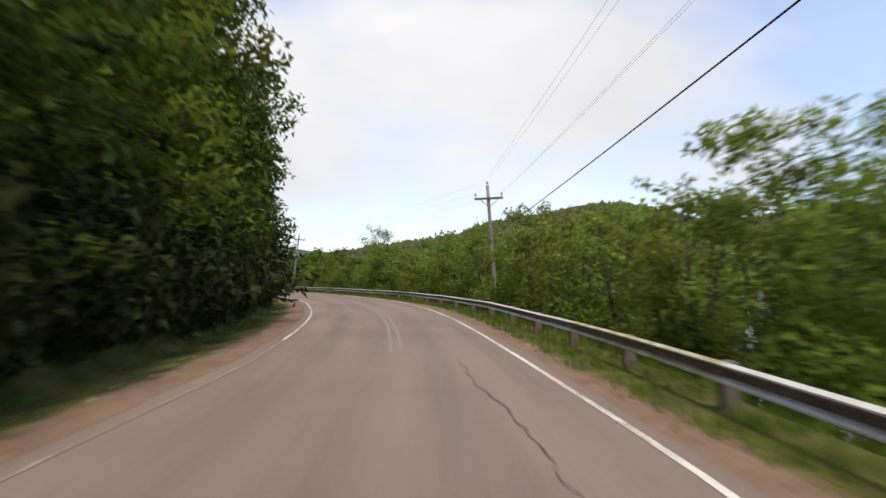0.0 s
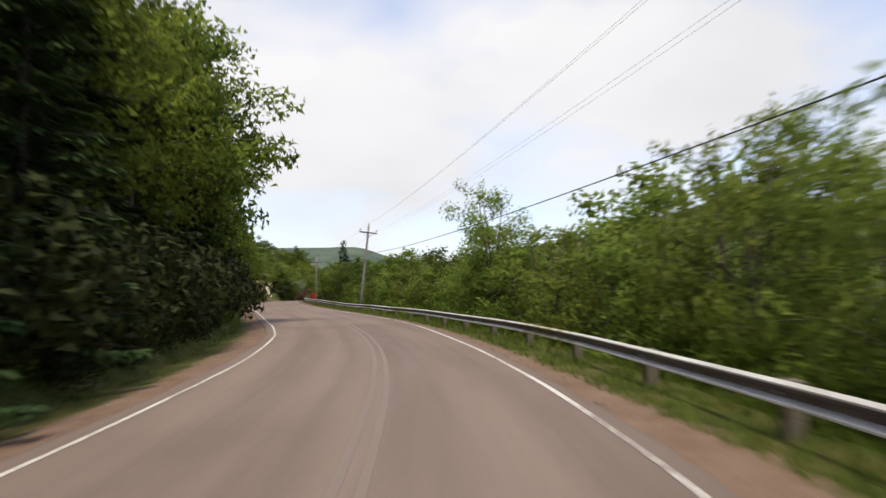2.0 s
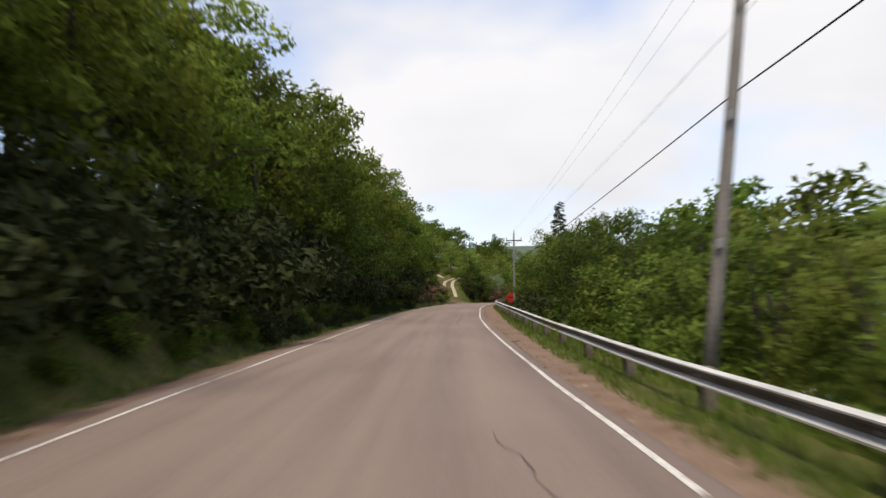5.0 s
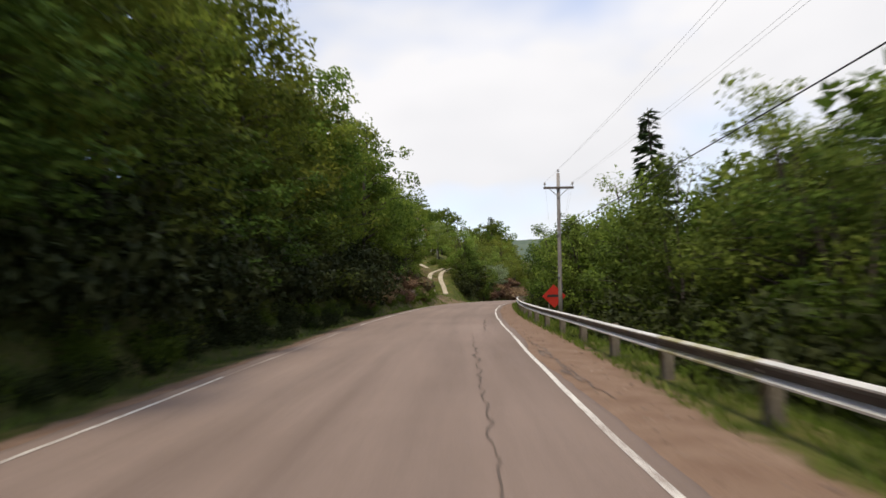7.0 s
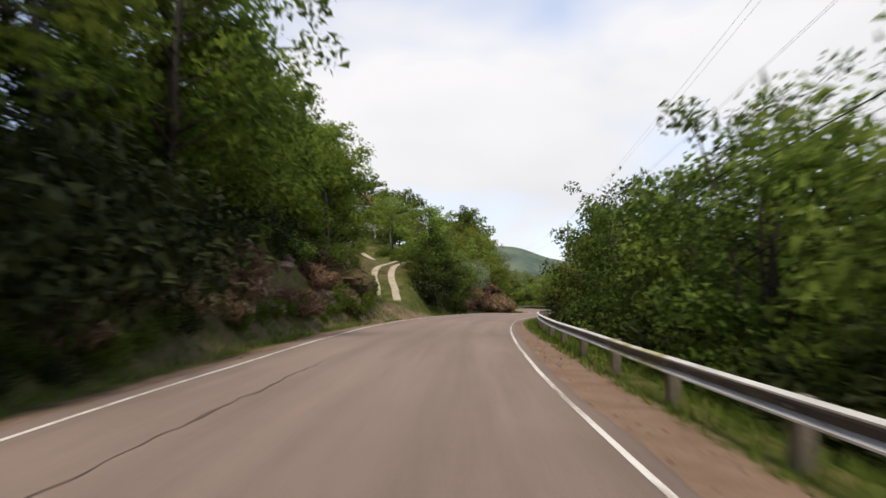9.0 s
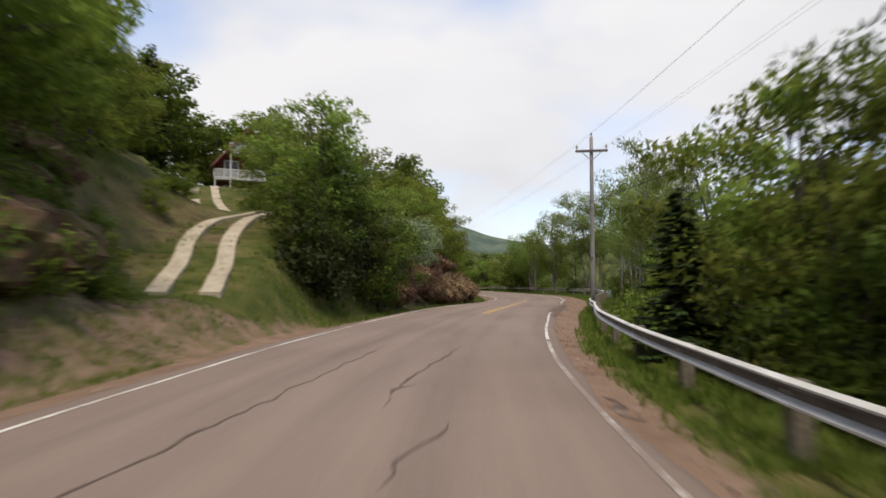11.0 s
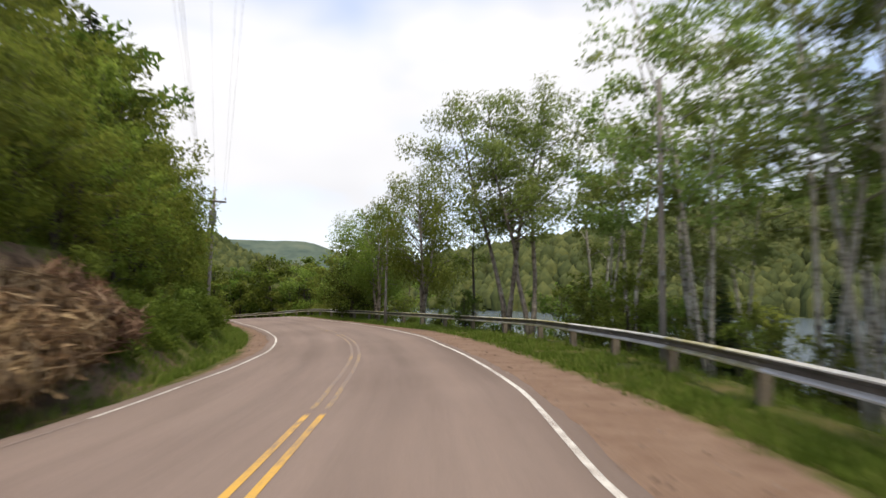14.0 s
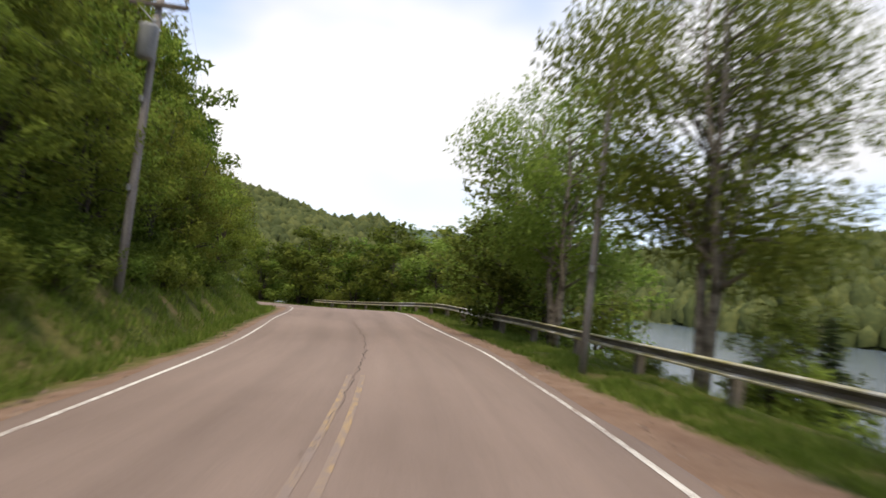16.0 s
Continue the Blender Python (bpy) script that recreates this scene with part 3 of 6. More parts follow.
def far_ridge():
    """The ridge at the far end of the valley, a backdrop with painted blue haze."""
    vs, fs, n, k = [], [], 120, 5
    for i in range(n):
        az = -70 + 100 * i / (n - 1)
        up = float(np.interp(az, (-70, -34, -27, -23, -20, -17.5, -15, -10, -4, 30), (5.0, 4.7, 4.2, 4.3, 4.4, 4.25, 3.3, 2.6, 2.2, 2.0)))
        up += 0.16 * noise.noise((az * 0.22, 3.0, 0.0)) + 0.05 * noise.noise((az * 1.3, 1.0, 0.0))
        for j in range(k):
            f = j / (k - 1)
            r = 1500 + 420 * f + 40 * noise.noise((az * 0.5, f * 3, 7.0))
            vs.append((-66 + math.sin(radians(az)) * r, 205 + math.cos(radians(az)) * r, -12 + (1500 * math.tan(radians(up)) + 12) * f * 1.26))
    for i in range(n - 1):
        for j in range(k - 1):
            fs.append((i * k + j, (i + 1) * k + j, (i + 1) * k + j + 1, i * k + j + 1))
    return tagged(new("backdrop", mesh_of("backdrop", vs, fs, DISTANCE, True)), "far wooded ridge, blue-green haze painted into its colour", "ridge", kind="structure")


far_ridge()

lake_me = mesh_of("water", [(-3000, -3000, LAKE_Z), (3000, -3000, LAKE_Z), (3000, 3000, LAKE_Z), (-3000, 3000, LAKE_Z)], [(0, 1, 2, 3)], WATER)
tagged(new("water", lake_me), "grey rippled lake below the road", "lake", kind="structure")


def strip(name, s_list, d_of, z_of, mat, attr=None, smooth=True):
    """A sheet along the road: for each s a row of places across it."""
    rows = [d_of(s) for s in s_list]
    n = len(rows[0])
    ss, dd = np.repeat(s_list, n), np.concatenate(rows)
    x, y = on_line(ss, dd)
    me = mesh_of(name, np.stack([x, y, z_of(ss, dd)], 1), [(i * n + k, i * n + k + 1, (i + 1) * n + k + 1, (i + 1) * n + k) for i in range(len(s_list) - 1) for k in range(n - 1)], mat, smooth)
    for key, f in (attr or {}).items():
        me.attributes.new(key, "FLOAT", "POINT").data.foreach_set("value", np.asarray(f(ss, dd), np.float32))
    return me


def wobble(s, seed, size):
    return size * (noise.noise((s * 0.35, seed, 0.0)) + 0.6 * noise.noise((s * 1.7, seed, 4.0)) + 0.35 * noise.noise((s * 4.1, seed, 8.0)))


S_ROAD = np.arange(S0, S1, 0.5)


def road_row(s):
    y = float(y_of_s(s))
    l, r = float(line_left(y)) - 0.36 + wobble(s, 1.0, 0.10), float(line_right(y)) + 0.27 + wobble(s, 5.0, 0.10)
    r -= 0.32 * math.exp(-((y - 199) / 5.5) ** 2) + 0.22 * math.exp(-((y - 168.5) / 1.6) ** 2) + 0.2 * math.exp(-((y - 117) / 3.5) ** 2)
    return np.concatenate([[l - 0.06, l], np.linspace(l + 0.12, r - 0.12, 15), [r, r + 0.06]])


def road_top(ss, dd):
    z = road_z(ss, dd) + 0.02 * (1 - (dd / 3.5) ** 2)
    edge = np.zeros_like(z)
    e = edge.reshape(len(S_ROAD), -1)
    e[:, 0] = e[:, -1] = -0.09
    return z + edge + 0.006 * np.sin(ss * 0.7 + dd * 1.3)


road = tagged(new("road", strip("road", S_ROAD, road_row, road_top, ASPHALT, {"across": lambda s, d: (d + 3.5) / 7.0, "along": lambda s, d: s})),
              "worn pinkish grey asphalt road with cracks", "road", kind="structure")


def surface(s, d):
    return float(road_z(s, d) + 0.02 * (1 - (d / 3.5) ** 2) + 0.006 * math.sin(s * 0.7 + d * 1.3))


D_LEFT = np.array([-48, -40, -34, -29, -25, -21.5, -18.5, -16, -14, -12.3, -11, -10, -9.2, -8.5, -7.9, -7.4, -6.9, -6.5, -6.1, -5.7, -5.4, -5.1, -4.8, -4.5, -4.2, -3.9, -3.6, -3.3, -2.9, -2.5])
D_RIGHT = np.array([3.1, 3.5, 3.8, 4.1, 4.4, 4.7, 5.0, 5.3, 5.6, 5.9, 6.3, 6.8, 7.4, 8.1, 9.0, 10, 11.5, 13, 15, 18, 22, 27, 33, 40, 48])


def verge_z(ss, dd):
    z = land(ss, dd) - 0.035
    a = np.abs(dd)
    bump = np.array([noise.noise((s * 0.5, d * 0.9, 2.0)) * 0.5 + noise.noise((s * 1.4, d * 1.9, 6.0)) * 0.3 for s, d in zip(ss, dd)])
    y = y_of_s(ss)
    cut = bare_at(y, -dd - 3.3 - 0.9)
    px, py = on_line(ss, dd)
    bump = bump * np.clip((off_way(px, py) - 1.2) / 1.5, 0, 1)
    return z + bump * 0.045 * ease((a - np.where(dd > 0, 5.0, 3.6)) / 1.5) + bump * (0.35 * ease((a - 6) / 3) + 0.55 * cut)


def gravel_share(ss, dd):
    y = y_of_s(ss)
    edge = np.where(dd > 0, gravel_right(y), np.interp(y, (0, 20, 40, 66, 75, 82, 110, 124, 155, 163, 174, 178, 188, 200, 228, 237, 246, 300), (3.7, 3.72, 4.0, 4.1, 4.4, 4.6, 4.2, 4.1, 4.5, 7.5, 9.0, 5.2, 4.85, 4.4, 3.9, 4.3, 4.05, 4.1)))
    share = np.clip(0.5 + (edge - np.abs(dd)) / 1.1, 0, 1)
    return np.where((dd < -4.5) & (y > 150), np.minimum(share, 0.53), share)   # trodden turf before the driveway


def bare_share(ss, dd):
    y = y_of_s(ss)
    worn = np.array([noise.noise((s * 0.22, d * 0.3, 5.0)) + 0.5 * noise.noise((s * 0.7, d * 0.8, 1.0)) for s, d in zip(ss, dd)])
    worn = np.clip(0.3 + 0.9 * worn, 0, 0.7) * ease((y - 158) / 6) * (1 - ease((y - 189) / 4)) * ease((-dd - 8.0) / 2.0)
    return np.where(dd < 0, np.maximum(bare_at(y, -dd - 3.3) * np.interp(y, (155, 163, 178, 188), (0.6, 0.2, 0.2, 1.0)), worn), 0)


S_VERGE = np.arange(S0, S1, 0.9)
for nm, ds, lab in (("verge_left", D_LEFT, "gravel edge and rising grassy bank"), ("verge_right", D_RIGHT, "reddish gravel shoulder and grass verge")):
    tagged(new(nm, strip(nm, S_VERGE, lambda s: ds, verge_z, VERGE, {"gravel": gravel_share, "bare": bare_share})), lab, "verge", kind="structure")


def paint(name, s_a, s_b, line, off, width, mat, seed=0.0):
    """A painted line that keeps off metres from the given line of the road."""
    ss = np.arange(s_a, s_b, 0.6)
    me = strip(name, ss, lambda s: np.array([-width / 2, width / 2]) + off + float(line(float(y_of_s(s)))) + wobble(s, seed, 0.012),
               lambda s, dd: np.array([surface(a, b) for a, b in zip(s, dd)]) + 0.005, mat, smooth=False)
    return tagged(new(name, me), kind="structure")


def sy(y):
    return float(s_of_y(y))


for a, b, mat in ((S0 + 1, sy(17), WHITE_WORN), (sy(17), sy(115), WHITE_PAINT), (sy(115), sy(130), WHITE_WORN), (sy(130), sy(205), WHITE_PAINT), (sy(205), sy(216), WHITE_WORN), (sy(216), S1 - 2, WHITE_PAINT)):
    tagged(paint("edge_line_left", a, b, line_left, 0.0, 0.08, mat, 3.0), "worn white edge line on asphalt", "road line")
for a, b, mat in ((S0 + 1, sy(80), WHITE_PAINT), (sy(80), sy(163), WHITE_PAINT), (sy(163), sy(178), WHITE_WORN), (sy(178), sy(194), WHITE_PAINT), (sy(205.5), sy(210), WHITE_WORN), (sy(210), S1 - 2, WHITE_PAINT)):
    tagged(paint("edge_line_right", a, b, line_right, 0.0, 0.09, mat, 7.0), "worn white edge line on asphalt", "road line")
for a, b, mat in ((sy(14), sy(72), YELLOW_FAINT), (sy(186), sy(191), YELLOW_FAINT), (sy(191), sy(216), YELLOW_PAINT), (sy(216), sy(246), YELLOW_WORN)):
    for d in (-0.115, 0.115):
        tagged(paint("centre_line", a, b, line_centre, d, 0.09, mat, 9.0 + d), "worn yellow double centre line on asphalt", "road line")


def road_edge(s):
    return float(road_row(s)[-2])


def crack(points, width, seed, mat=CRACK, label="dark tar-filled crack in the asphalt"):
    """A ragged crack along points (s, d)."""
    pts = spline(points, 0.25)
    rng = random.Random(seed)
    vs, fs = [], []
    for i, (s, d) in enumerate(pts):
        s2, d2 = s + rng.uniform(-0.03, 0.03), d + noise.noise((s * 1.1, seed, 0)) * 0.13 + noise.noise((s * 3.3, seed, 2)) * 0.06 + rng.uniform(-0.03, 0.03)
        w = width * (0.12 + abs(noise.noise((s * 1.1, seed, 3.0))) * 1.3 + abs(noise.noise((s * 3.7, seed, 5.0))) * 0.7) * min(1, 4 * min(i, len(pts) - 1 - i) / len(pts) + 0.15)
        t = pts[min(i + 1, len(pts) - 1)] - pts[max(i - 1, 0)]
        t = t / (np.linalg.norm(t) + 1e-9)
        for k in (-1, 1):
            a, b = s2 - t[1] * w * k, d2 + t[0] * w * k
            x, y = on_line(a, b)
            vs.append((float(x), float(y), (surface(a, b) if b < road_edge(a) else float(land(a, b)) - 0.036) + 0.007))
    for i in range(len(pts) - 1):
        fs.append((2 * i, 2 * i + 1, 2 * i + 3, 2 * i + 2))
    me = mesh_of("road_crack", vs, fs, mat)
    return tagged(new("road_crack", me), label, "crack", "cracks in the road", kind="structure")


def patch(s, d, length, width, seed, mat=PATCH, label="broken dark asphalt edge"):
    rng = random.Random(seed)
    vs, fs = [], []
    n = 26
    for k in range(n):
        w = 2 * math.pi * k / n
        r = 1 + 0.45 * noise.noise((math.cos(w) * 1.6, math.sin(w) * 1.6, seed)) + rng.uniform(-0.12, 0.12)
        a, b = s + math.cos(w) * length * r / 2, d + math.sin(w) * width * r / 2
        x, y = on_line(a, b)
        z = max(surface(a, b), float(land(a, b)) - 0.02) if abs(b) < 3.5 else float(land(a, b)) - 0.02
        vs.append((float(x), float(y), z + 0.008))
    x, y = on_line(s, d)
    vs.append((float(x), float(y), (surface(s, d) if abs(d) < 3.45 else float(land(s, d))) + 0.014))
    me = mesh_of("road_patch", vs, [(k, (k + 1) % n, n) for k in range(n)], mat)
    return tagged(new("road_patch", me), label, "road patch", "patches in the road", kind="structure")


crack(((sy(60), 2.75), (sy(66), 2.85), (sy(70), 2.75), (sy(73.9), 2.64), (sy(77.5), 2.3), (sy(79.5), 2.2), (sy(82.1), 1.85)), 0.04, 1)
crack(((sy(75), 2.45), (sy(76.2), 2.2), (sy(77), 2.35)), 0.02, 2)
crack(((sy(4), 1.95), (sy(7), 1.8), (sy(10), 1.6), (sy(12.5), 1.55)), 0.018, 3, CRACK_OLD)
crack(((sy(100), 1.9), (sy(106), 1.65), (sy(111), 1.75), (sy(116), 1.8), (sy(124), 1.9)), 0.039, 4, CRACK_OLD)
crack(((sy(124), 2.4), (sy(129), 2.5), (sy(134), 2.6)), 0.038, 5, CRACK_OLD)
crack(((sy(160), -1.7), (sy(164), -1.5), (sy(167), -1.3), (sy(171), -1.0), (sy(176), -0.8)), 0.039, 6, CRACK_OLD)
crack(((sy(168.2), 0.4), (sy(169.5), 0.35), (sy(172), 0.6), (sy(175.5), 0.95)), 0.045, 7, CRACK_OLD)
crack(((sy(165.4), 0.75), (sy(166.3), 0.85), (sy(166.9), 1.15), (sy(167.6), 1.2)), 0.045, 8, CRACK_OLD)
crack(((sy(169.5), 0.35), (sy(170.2), 0.75), (sy(169.6), 1.0)), 0.030, 13, CRACK_OLD)
crack(((sy(240), -0.1), (sy(246), 0.0), (sy(254), 0.1), (sy(262), 0.0)), 0.023, 9, CRACK_OLD)
crack(((sy(181.5), 0.7), (sy(182), 1.2), (sy(182.2), 1.6)), 0.045, 12, CRACK_OLD)
crack(((sy(60), 2.2), (sy(58), 2.5), (sy(55), 2.7)), 0.03, 14)
crack(((sy(126), -1.9), (sy(136), -1.7), (sy(147), -1.6)), 0.030, 15, CRACK_OLD)
EDGE = "broken dark asphalt edge"
for y0, y1, d, w, sd in ((113, 119, 3.5, 0.10, 21), (117, 118.6, 3.42, 0.16, 22), (168, 169.6, 3.33, 0.14, 23), (60, 75, 3.5, 0.05, 29), (88, 100, 3.5, 0.06, 30)):
    crack(((sy(y0), d + 0.05), (sy(y0 * 0.7 + y1 * 0.3), d - 0.04), (sy(y0 * 0.3 + y1 * 0.7), d + 0.06), (sy(y1), d - 0.03)), w, sd, PATCH, EDGE)


for pts, w, sd in ((((189, 3.52), (193, 3.42), (197, 3.34), (201, 3.34), (205, 3.45), (209, 3.52)), 0.40, 61), (((193, 3.72), (197, 3.64), (200, 3.7), (203.5, 3.66)), 0.22, 62), (((195.5, 3.2), (198.5, 3.14), (201.5, 3.2)), 0.16, 63),
                   (((112, 3.6), (115.5, 3.55), (118.5, 3.6), (121, 3.55)), 0.07, 64)):
    crack([(sy(y), d) for y, d in pts], w, sd, PATCH, EDGE)
_p = random.Random(17)
for k in range(9):
    _y = _p.triangular(190, 208, 199)
    patch(sy(_y), 3.6 + _p.uniform(-0.15, 0.4), _p.uniform(0.25, 0.7), _p.uniform(0.08, 0.2), 40 + k)


# ---- guard rail ----
_W = ((0.0, 0.0), (0.030, 0.012), (0.085, 0.030), (0.085, 0.058), (0.060, 0.080), (0.004, 0.110), (0.004, 0.190), (0.050, 0.226), (0.085, 0.262), (0.085, 0.286), (0.030, 0.304), (0.0, 0.312))
W_PROFILE = tuple((a * 1.1, 0.02 + z * 0.88) for a, z in _W)
guard_rail = tagged(new("guard_rail"), "weathered galvanised steel guard rail on wooden posts", "guard rail")
_gx, _gy = on_line(0.0, 4.1)
guard_rail.location = (float(_gx), float(_gy), 0.0)
RAIL_STEP = 3.81


def rail_frame(s):
    y = float(y_of_s(s))
    d = float(rail_d(y))
    x, yy = on_line(s, d)
    x2, y2 = on_line(s + 0.5, float(rail_d(float(y_of_s(s + 0.5)))))
    z = float(grade(y) + tilt(y) * (d - 1.3)) + 0.03 * noise.noise((s * 0.13, 1.0, 1.0)) - 0.01 + float(rail_low(y))
    t = Vector((float(x2 - x), float(y2 - yy), 0)).normalized()
    return Vector((float(x), float(yy), z)), t, Vector((-t.y, t.x, 0))


_rng = random.Random(5)
n_rail = int((sy(292) - sy(-34)) / RAIL_STEP)
bolt_bm = bmesh.new()
bmesh.ops.create_cone(bolt_bm, cap_ends=True, segments=8, radius1=0.022, radius2=0.015, depth=0.02)
bolt_me = bm_mesh("bolt", bolt_bm, STEEL)
post_me = []
for k in range(4):
    bm = bmesh.new()
    box(bm, 0, 0, 0.02, 0.17, 0.20, 1.36, bevel=0.012)
    for v in bm.verts:
        v.co.x += 0.012 * math.sin(v.co.z * 3 + k)
        v.co.z += 0.02 * math.sin(v.co.x * 40 + k * 2) * (v.co.z > 0.5)
    post_me.append(bm_mesh("post", bm, POST_WOOD))
for k in range(n_rail):
    s_a = sy(-34) + k * RAIL_STEP
    verts, faces = [], []
    n = 4
    lap = 0.16
    for i in range(n + 1):
        p, t, side = rail_frame(s_a - lap * (i == 0) + RAIL_STEP * i / n)
        out = 0.004 * (k % 2)
        ring = [(a + out, z) for a, z in W_PROFILE] + [(a + out - 0.006, z) for a, z in reversed(W_PROFILE)]
        for a, z in ring:
            verts.append(p + side * a + Vector((0, 0, 0.405 + z)) - guard_rail.location)
    m = 2 * len(W_PROFILE)
    for i in range(n):
        for j in range(m):
            faces.append((i * m + j, (i + 1) * m + j, (i + 1) * m + (j + 1) % m, i * m + (j + 1) % m))
    faces.append(tuple(range(m)))
    faces.append(tuple(reversed(range(n * m, (n + 1) * m))))
    y_here = float(y_of_s(s_a))
    mossy = _rng.random() < (0.85 if y_here > 226 or 201 < y_here < 208 else 0.15)
    beam_me = mesh_of("beam", verts, faces, STEEL_MOSS if mossy else STEEL)
    beam_me.materials.append(STEEL_SHADED)
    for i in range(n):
        for j in (5, 6, 7):   # the trough between the two ridges, its shade put into the colour
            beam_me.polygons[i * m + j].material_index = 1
    beam = part("beam", beam_me, guard_rail, "yellowish lichened steel beam" if mossy else "")
    p, t, side = rail_frame(s_a + 0.05)
    turn = Matrix((t, side, Vector((0, 0, 1)))).transposed().to_4x4()
    post = part("post", post_me[k % 4], guard_rail, "weathered grey-brown wooden post")
    post.matrix_basis = Matrix.Translation(p - side * 0.11 - guard_rail.location + Vector((0, 0, -0.02))) @ turn @ pose(0, 0, 0, _rng.uniform(-2, 2), _rng.uniform(-2, 2), _rng.uniform(-4, 4))
    bolt = part("bolt", bolt_me, guard_rail)
    bolt.matrix_basis = Matrix.Translation(p + side * 0.024 - guard_rail.location + Vector((0, 0, 0.561))) @ turn @ pose(0, 0, 0, -90)


# ---- utility poles and lines ----
def utility_pole(x, y, top, arm_z, lean_x, lean_y, heading, arm=True, tank=False, base=None, thick=0.8):
    """A wooden pole. arm_z and top are heights in the world; lean in metres at the top; heading: turn of the crossarm in degrees."""
    s, d = from_line(x, y)
    z0 = float(land(s, d)[0]) - 0.3 if base is None else base
    ob = new("utility_pole")
    ob.location = (x, y, z0)
    h = top - z0
    verts, faces = [], []
    tube(verts, faces, [(lean_x * f, lean_y * f, h * f) for f in (0, 0.25, 0.5, 0.75, 1.0)], [thick * r for r in (0.155, 0.145, 0.135, 0.122, 0.11)], 12)
    part("pole", mesh_of("pole", verts, faces, POLE_WOOD, True), ob)
    label = "weathered grey wooden utility pole"
    f = (arm_z - z0) / h
    a = pose(lean_x * f, lean_y * f, arm_z - z0, 0, math.degrees(math.atan2(lean_x, h)), heading)
    tips = []
    if arm:
        label += " with a crossarm and insulators"
        bm = bmesh.new()
        box(bm, 0, -0.13, 0, 1.62, 0.10, 0.12, bevel=0.01)
        bm.transform(a)
        part("crossarm", bm_mesh("crossarm", bm, ARM_WOOD), ob, "dark weathered wooden crossarm")
        for k in (-1, 1):
            verts, faces = [], []
            tube(verts, faces, [(k * 0.5, -0.15, -0.05), (0.0, -0.13, -0.5)], [0.022, 0.022], 6)
            part("brace", mesh_of("brace", [a @ v for v in map(Vector, verts)], faces, TANK), ob)
        for off, zz in ((-0.74, 0.06), (0.74, 0.06), (0.0, top - arm_z - 0.02)):
            verts, faces = [], []
            prof = ((0.0, 0.018), (0.10, 0.018), (0.11, 0.062), (0.15, 0.068), (0.17, 0.045), (0.20, 0.058), (0.23, 0.052), (0.26, 0.02))
            yy = -0.13 if off else 0.0
            tube(verts, faces, [(off, yy, zz + q) for q, r in prof], [r for q, r in prof], 10)
            part("insulator", mesh_of("insulator", [a @ Vector(v) for v in verts], faces, PORCELAIN, True), ob, "grey porcelain insulator")
            tips.append(Vector(ob.location) + a @ Vector((off, yy, zz + 0.24)))
    if tank:
        label = "grey wooden utility pole with crossarm and transformer tank"
        verts, faces = [], []
        prof = ((0, 0.20), (0.03, 0.235), (0.80, 0.235), (0.86, 0.25), (0.90, 0.22), (0.93, 0.05))
        tube(verts, faces, [(0.0, -0.40, -1.55 + q) for q, r in prof], [r for q, r in prof], 16)
        tube(verts, faces, [(0.1, -0.40, -0.64), (0.1, -0.40, -0.44)], [0.05, 0.035], 8)
        part("transformer", mesh_of("transformer", [a @ Vector(v) for v in verts], faces, TANK, True), ob, "grey cylindrical transformer tank")
    for hz in (0.35, 0.62):
        bm = bmesh.new()
        box(bm, lean_x * hz, lean_y * hz - 0.15, h * hz, 0.10, 0.06, 0.16, bevel=0.008)
        part("bracket", bm_mesh("bracket", bm, TANK), ob)
    tagged(ob, label, "utility pole", "utility poles along the road")
    return tips, Vector(ob.location), Vector((lean_x, lean_y, h)), ob


POLES = []
for x, y, top, arm_z, lx, ly, hd, tank in ((5.0, -24, 8.0, 7.2, 0.0, 0, 2, False), (3.0, 36.0, 6.75, 6.0, -0.5, 0, 8, False), (-20.55, 87.9, 7.55, 6.9, 0.95, 0.2, 26, False),
                                             (-44.45, 138.1, 7.65, 6.85, 0.15, 0, 24, False), (-62.0, 194.9, 8.6, 7.85, -0.12, 0, 10, False), (-87.2, 248.3, 7.8, 7.0, 0.25, 0, 22, True)):
    POLES.append(utility_pole(x, y, top, arm_z, lx, ly, hd, tank=tank))
POLE_E = utility_pole(-62.4, 226.2, 7.5, 7.0, 0.0, 0, 10, arm=False, thick=0.72)
POLE_F = utility_pole(-75.4, 250.3, 6.0, 5.5, 0.12, 0, 20, arm=False, thick=0.6)
POLES.append(utility_pole(-124, 296, 8.0, 7.2, 0.1, 0, 42, base=-2.0))


def wire(name, a, b, sag, radius, mat, label, category="cable"):
    pts = []
    for i in range(25):
        f = i / 24
        p = a.lerp(b, f)
        p.z -= sag * 4 * f * (1 - f)
        pts.append(p)
    verts, faces = [], []
    tube(verts, faces, pts, [radius] * 25, 5)
    return tagged(new(name, mesh_of(name, verts, faces, mat, True)), label, category, "lines between the poles")


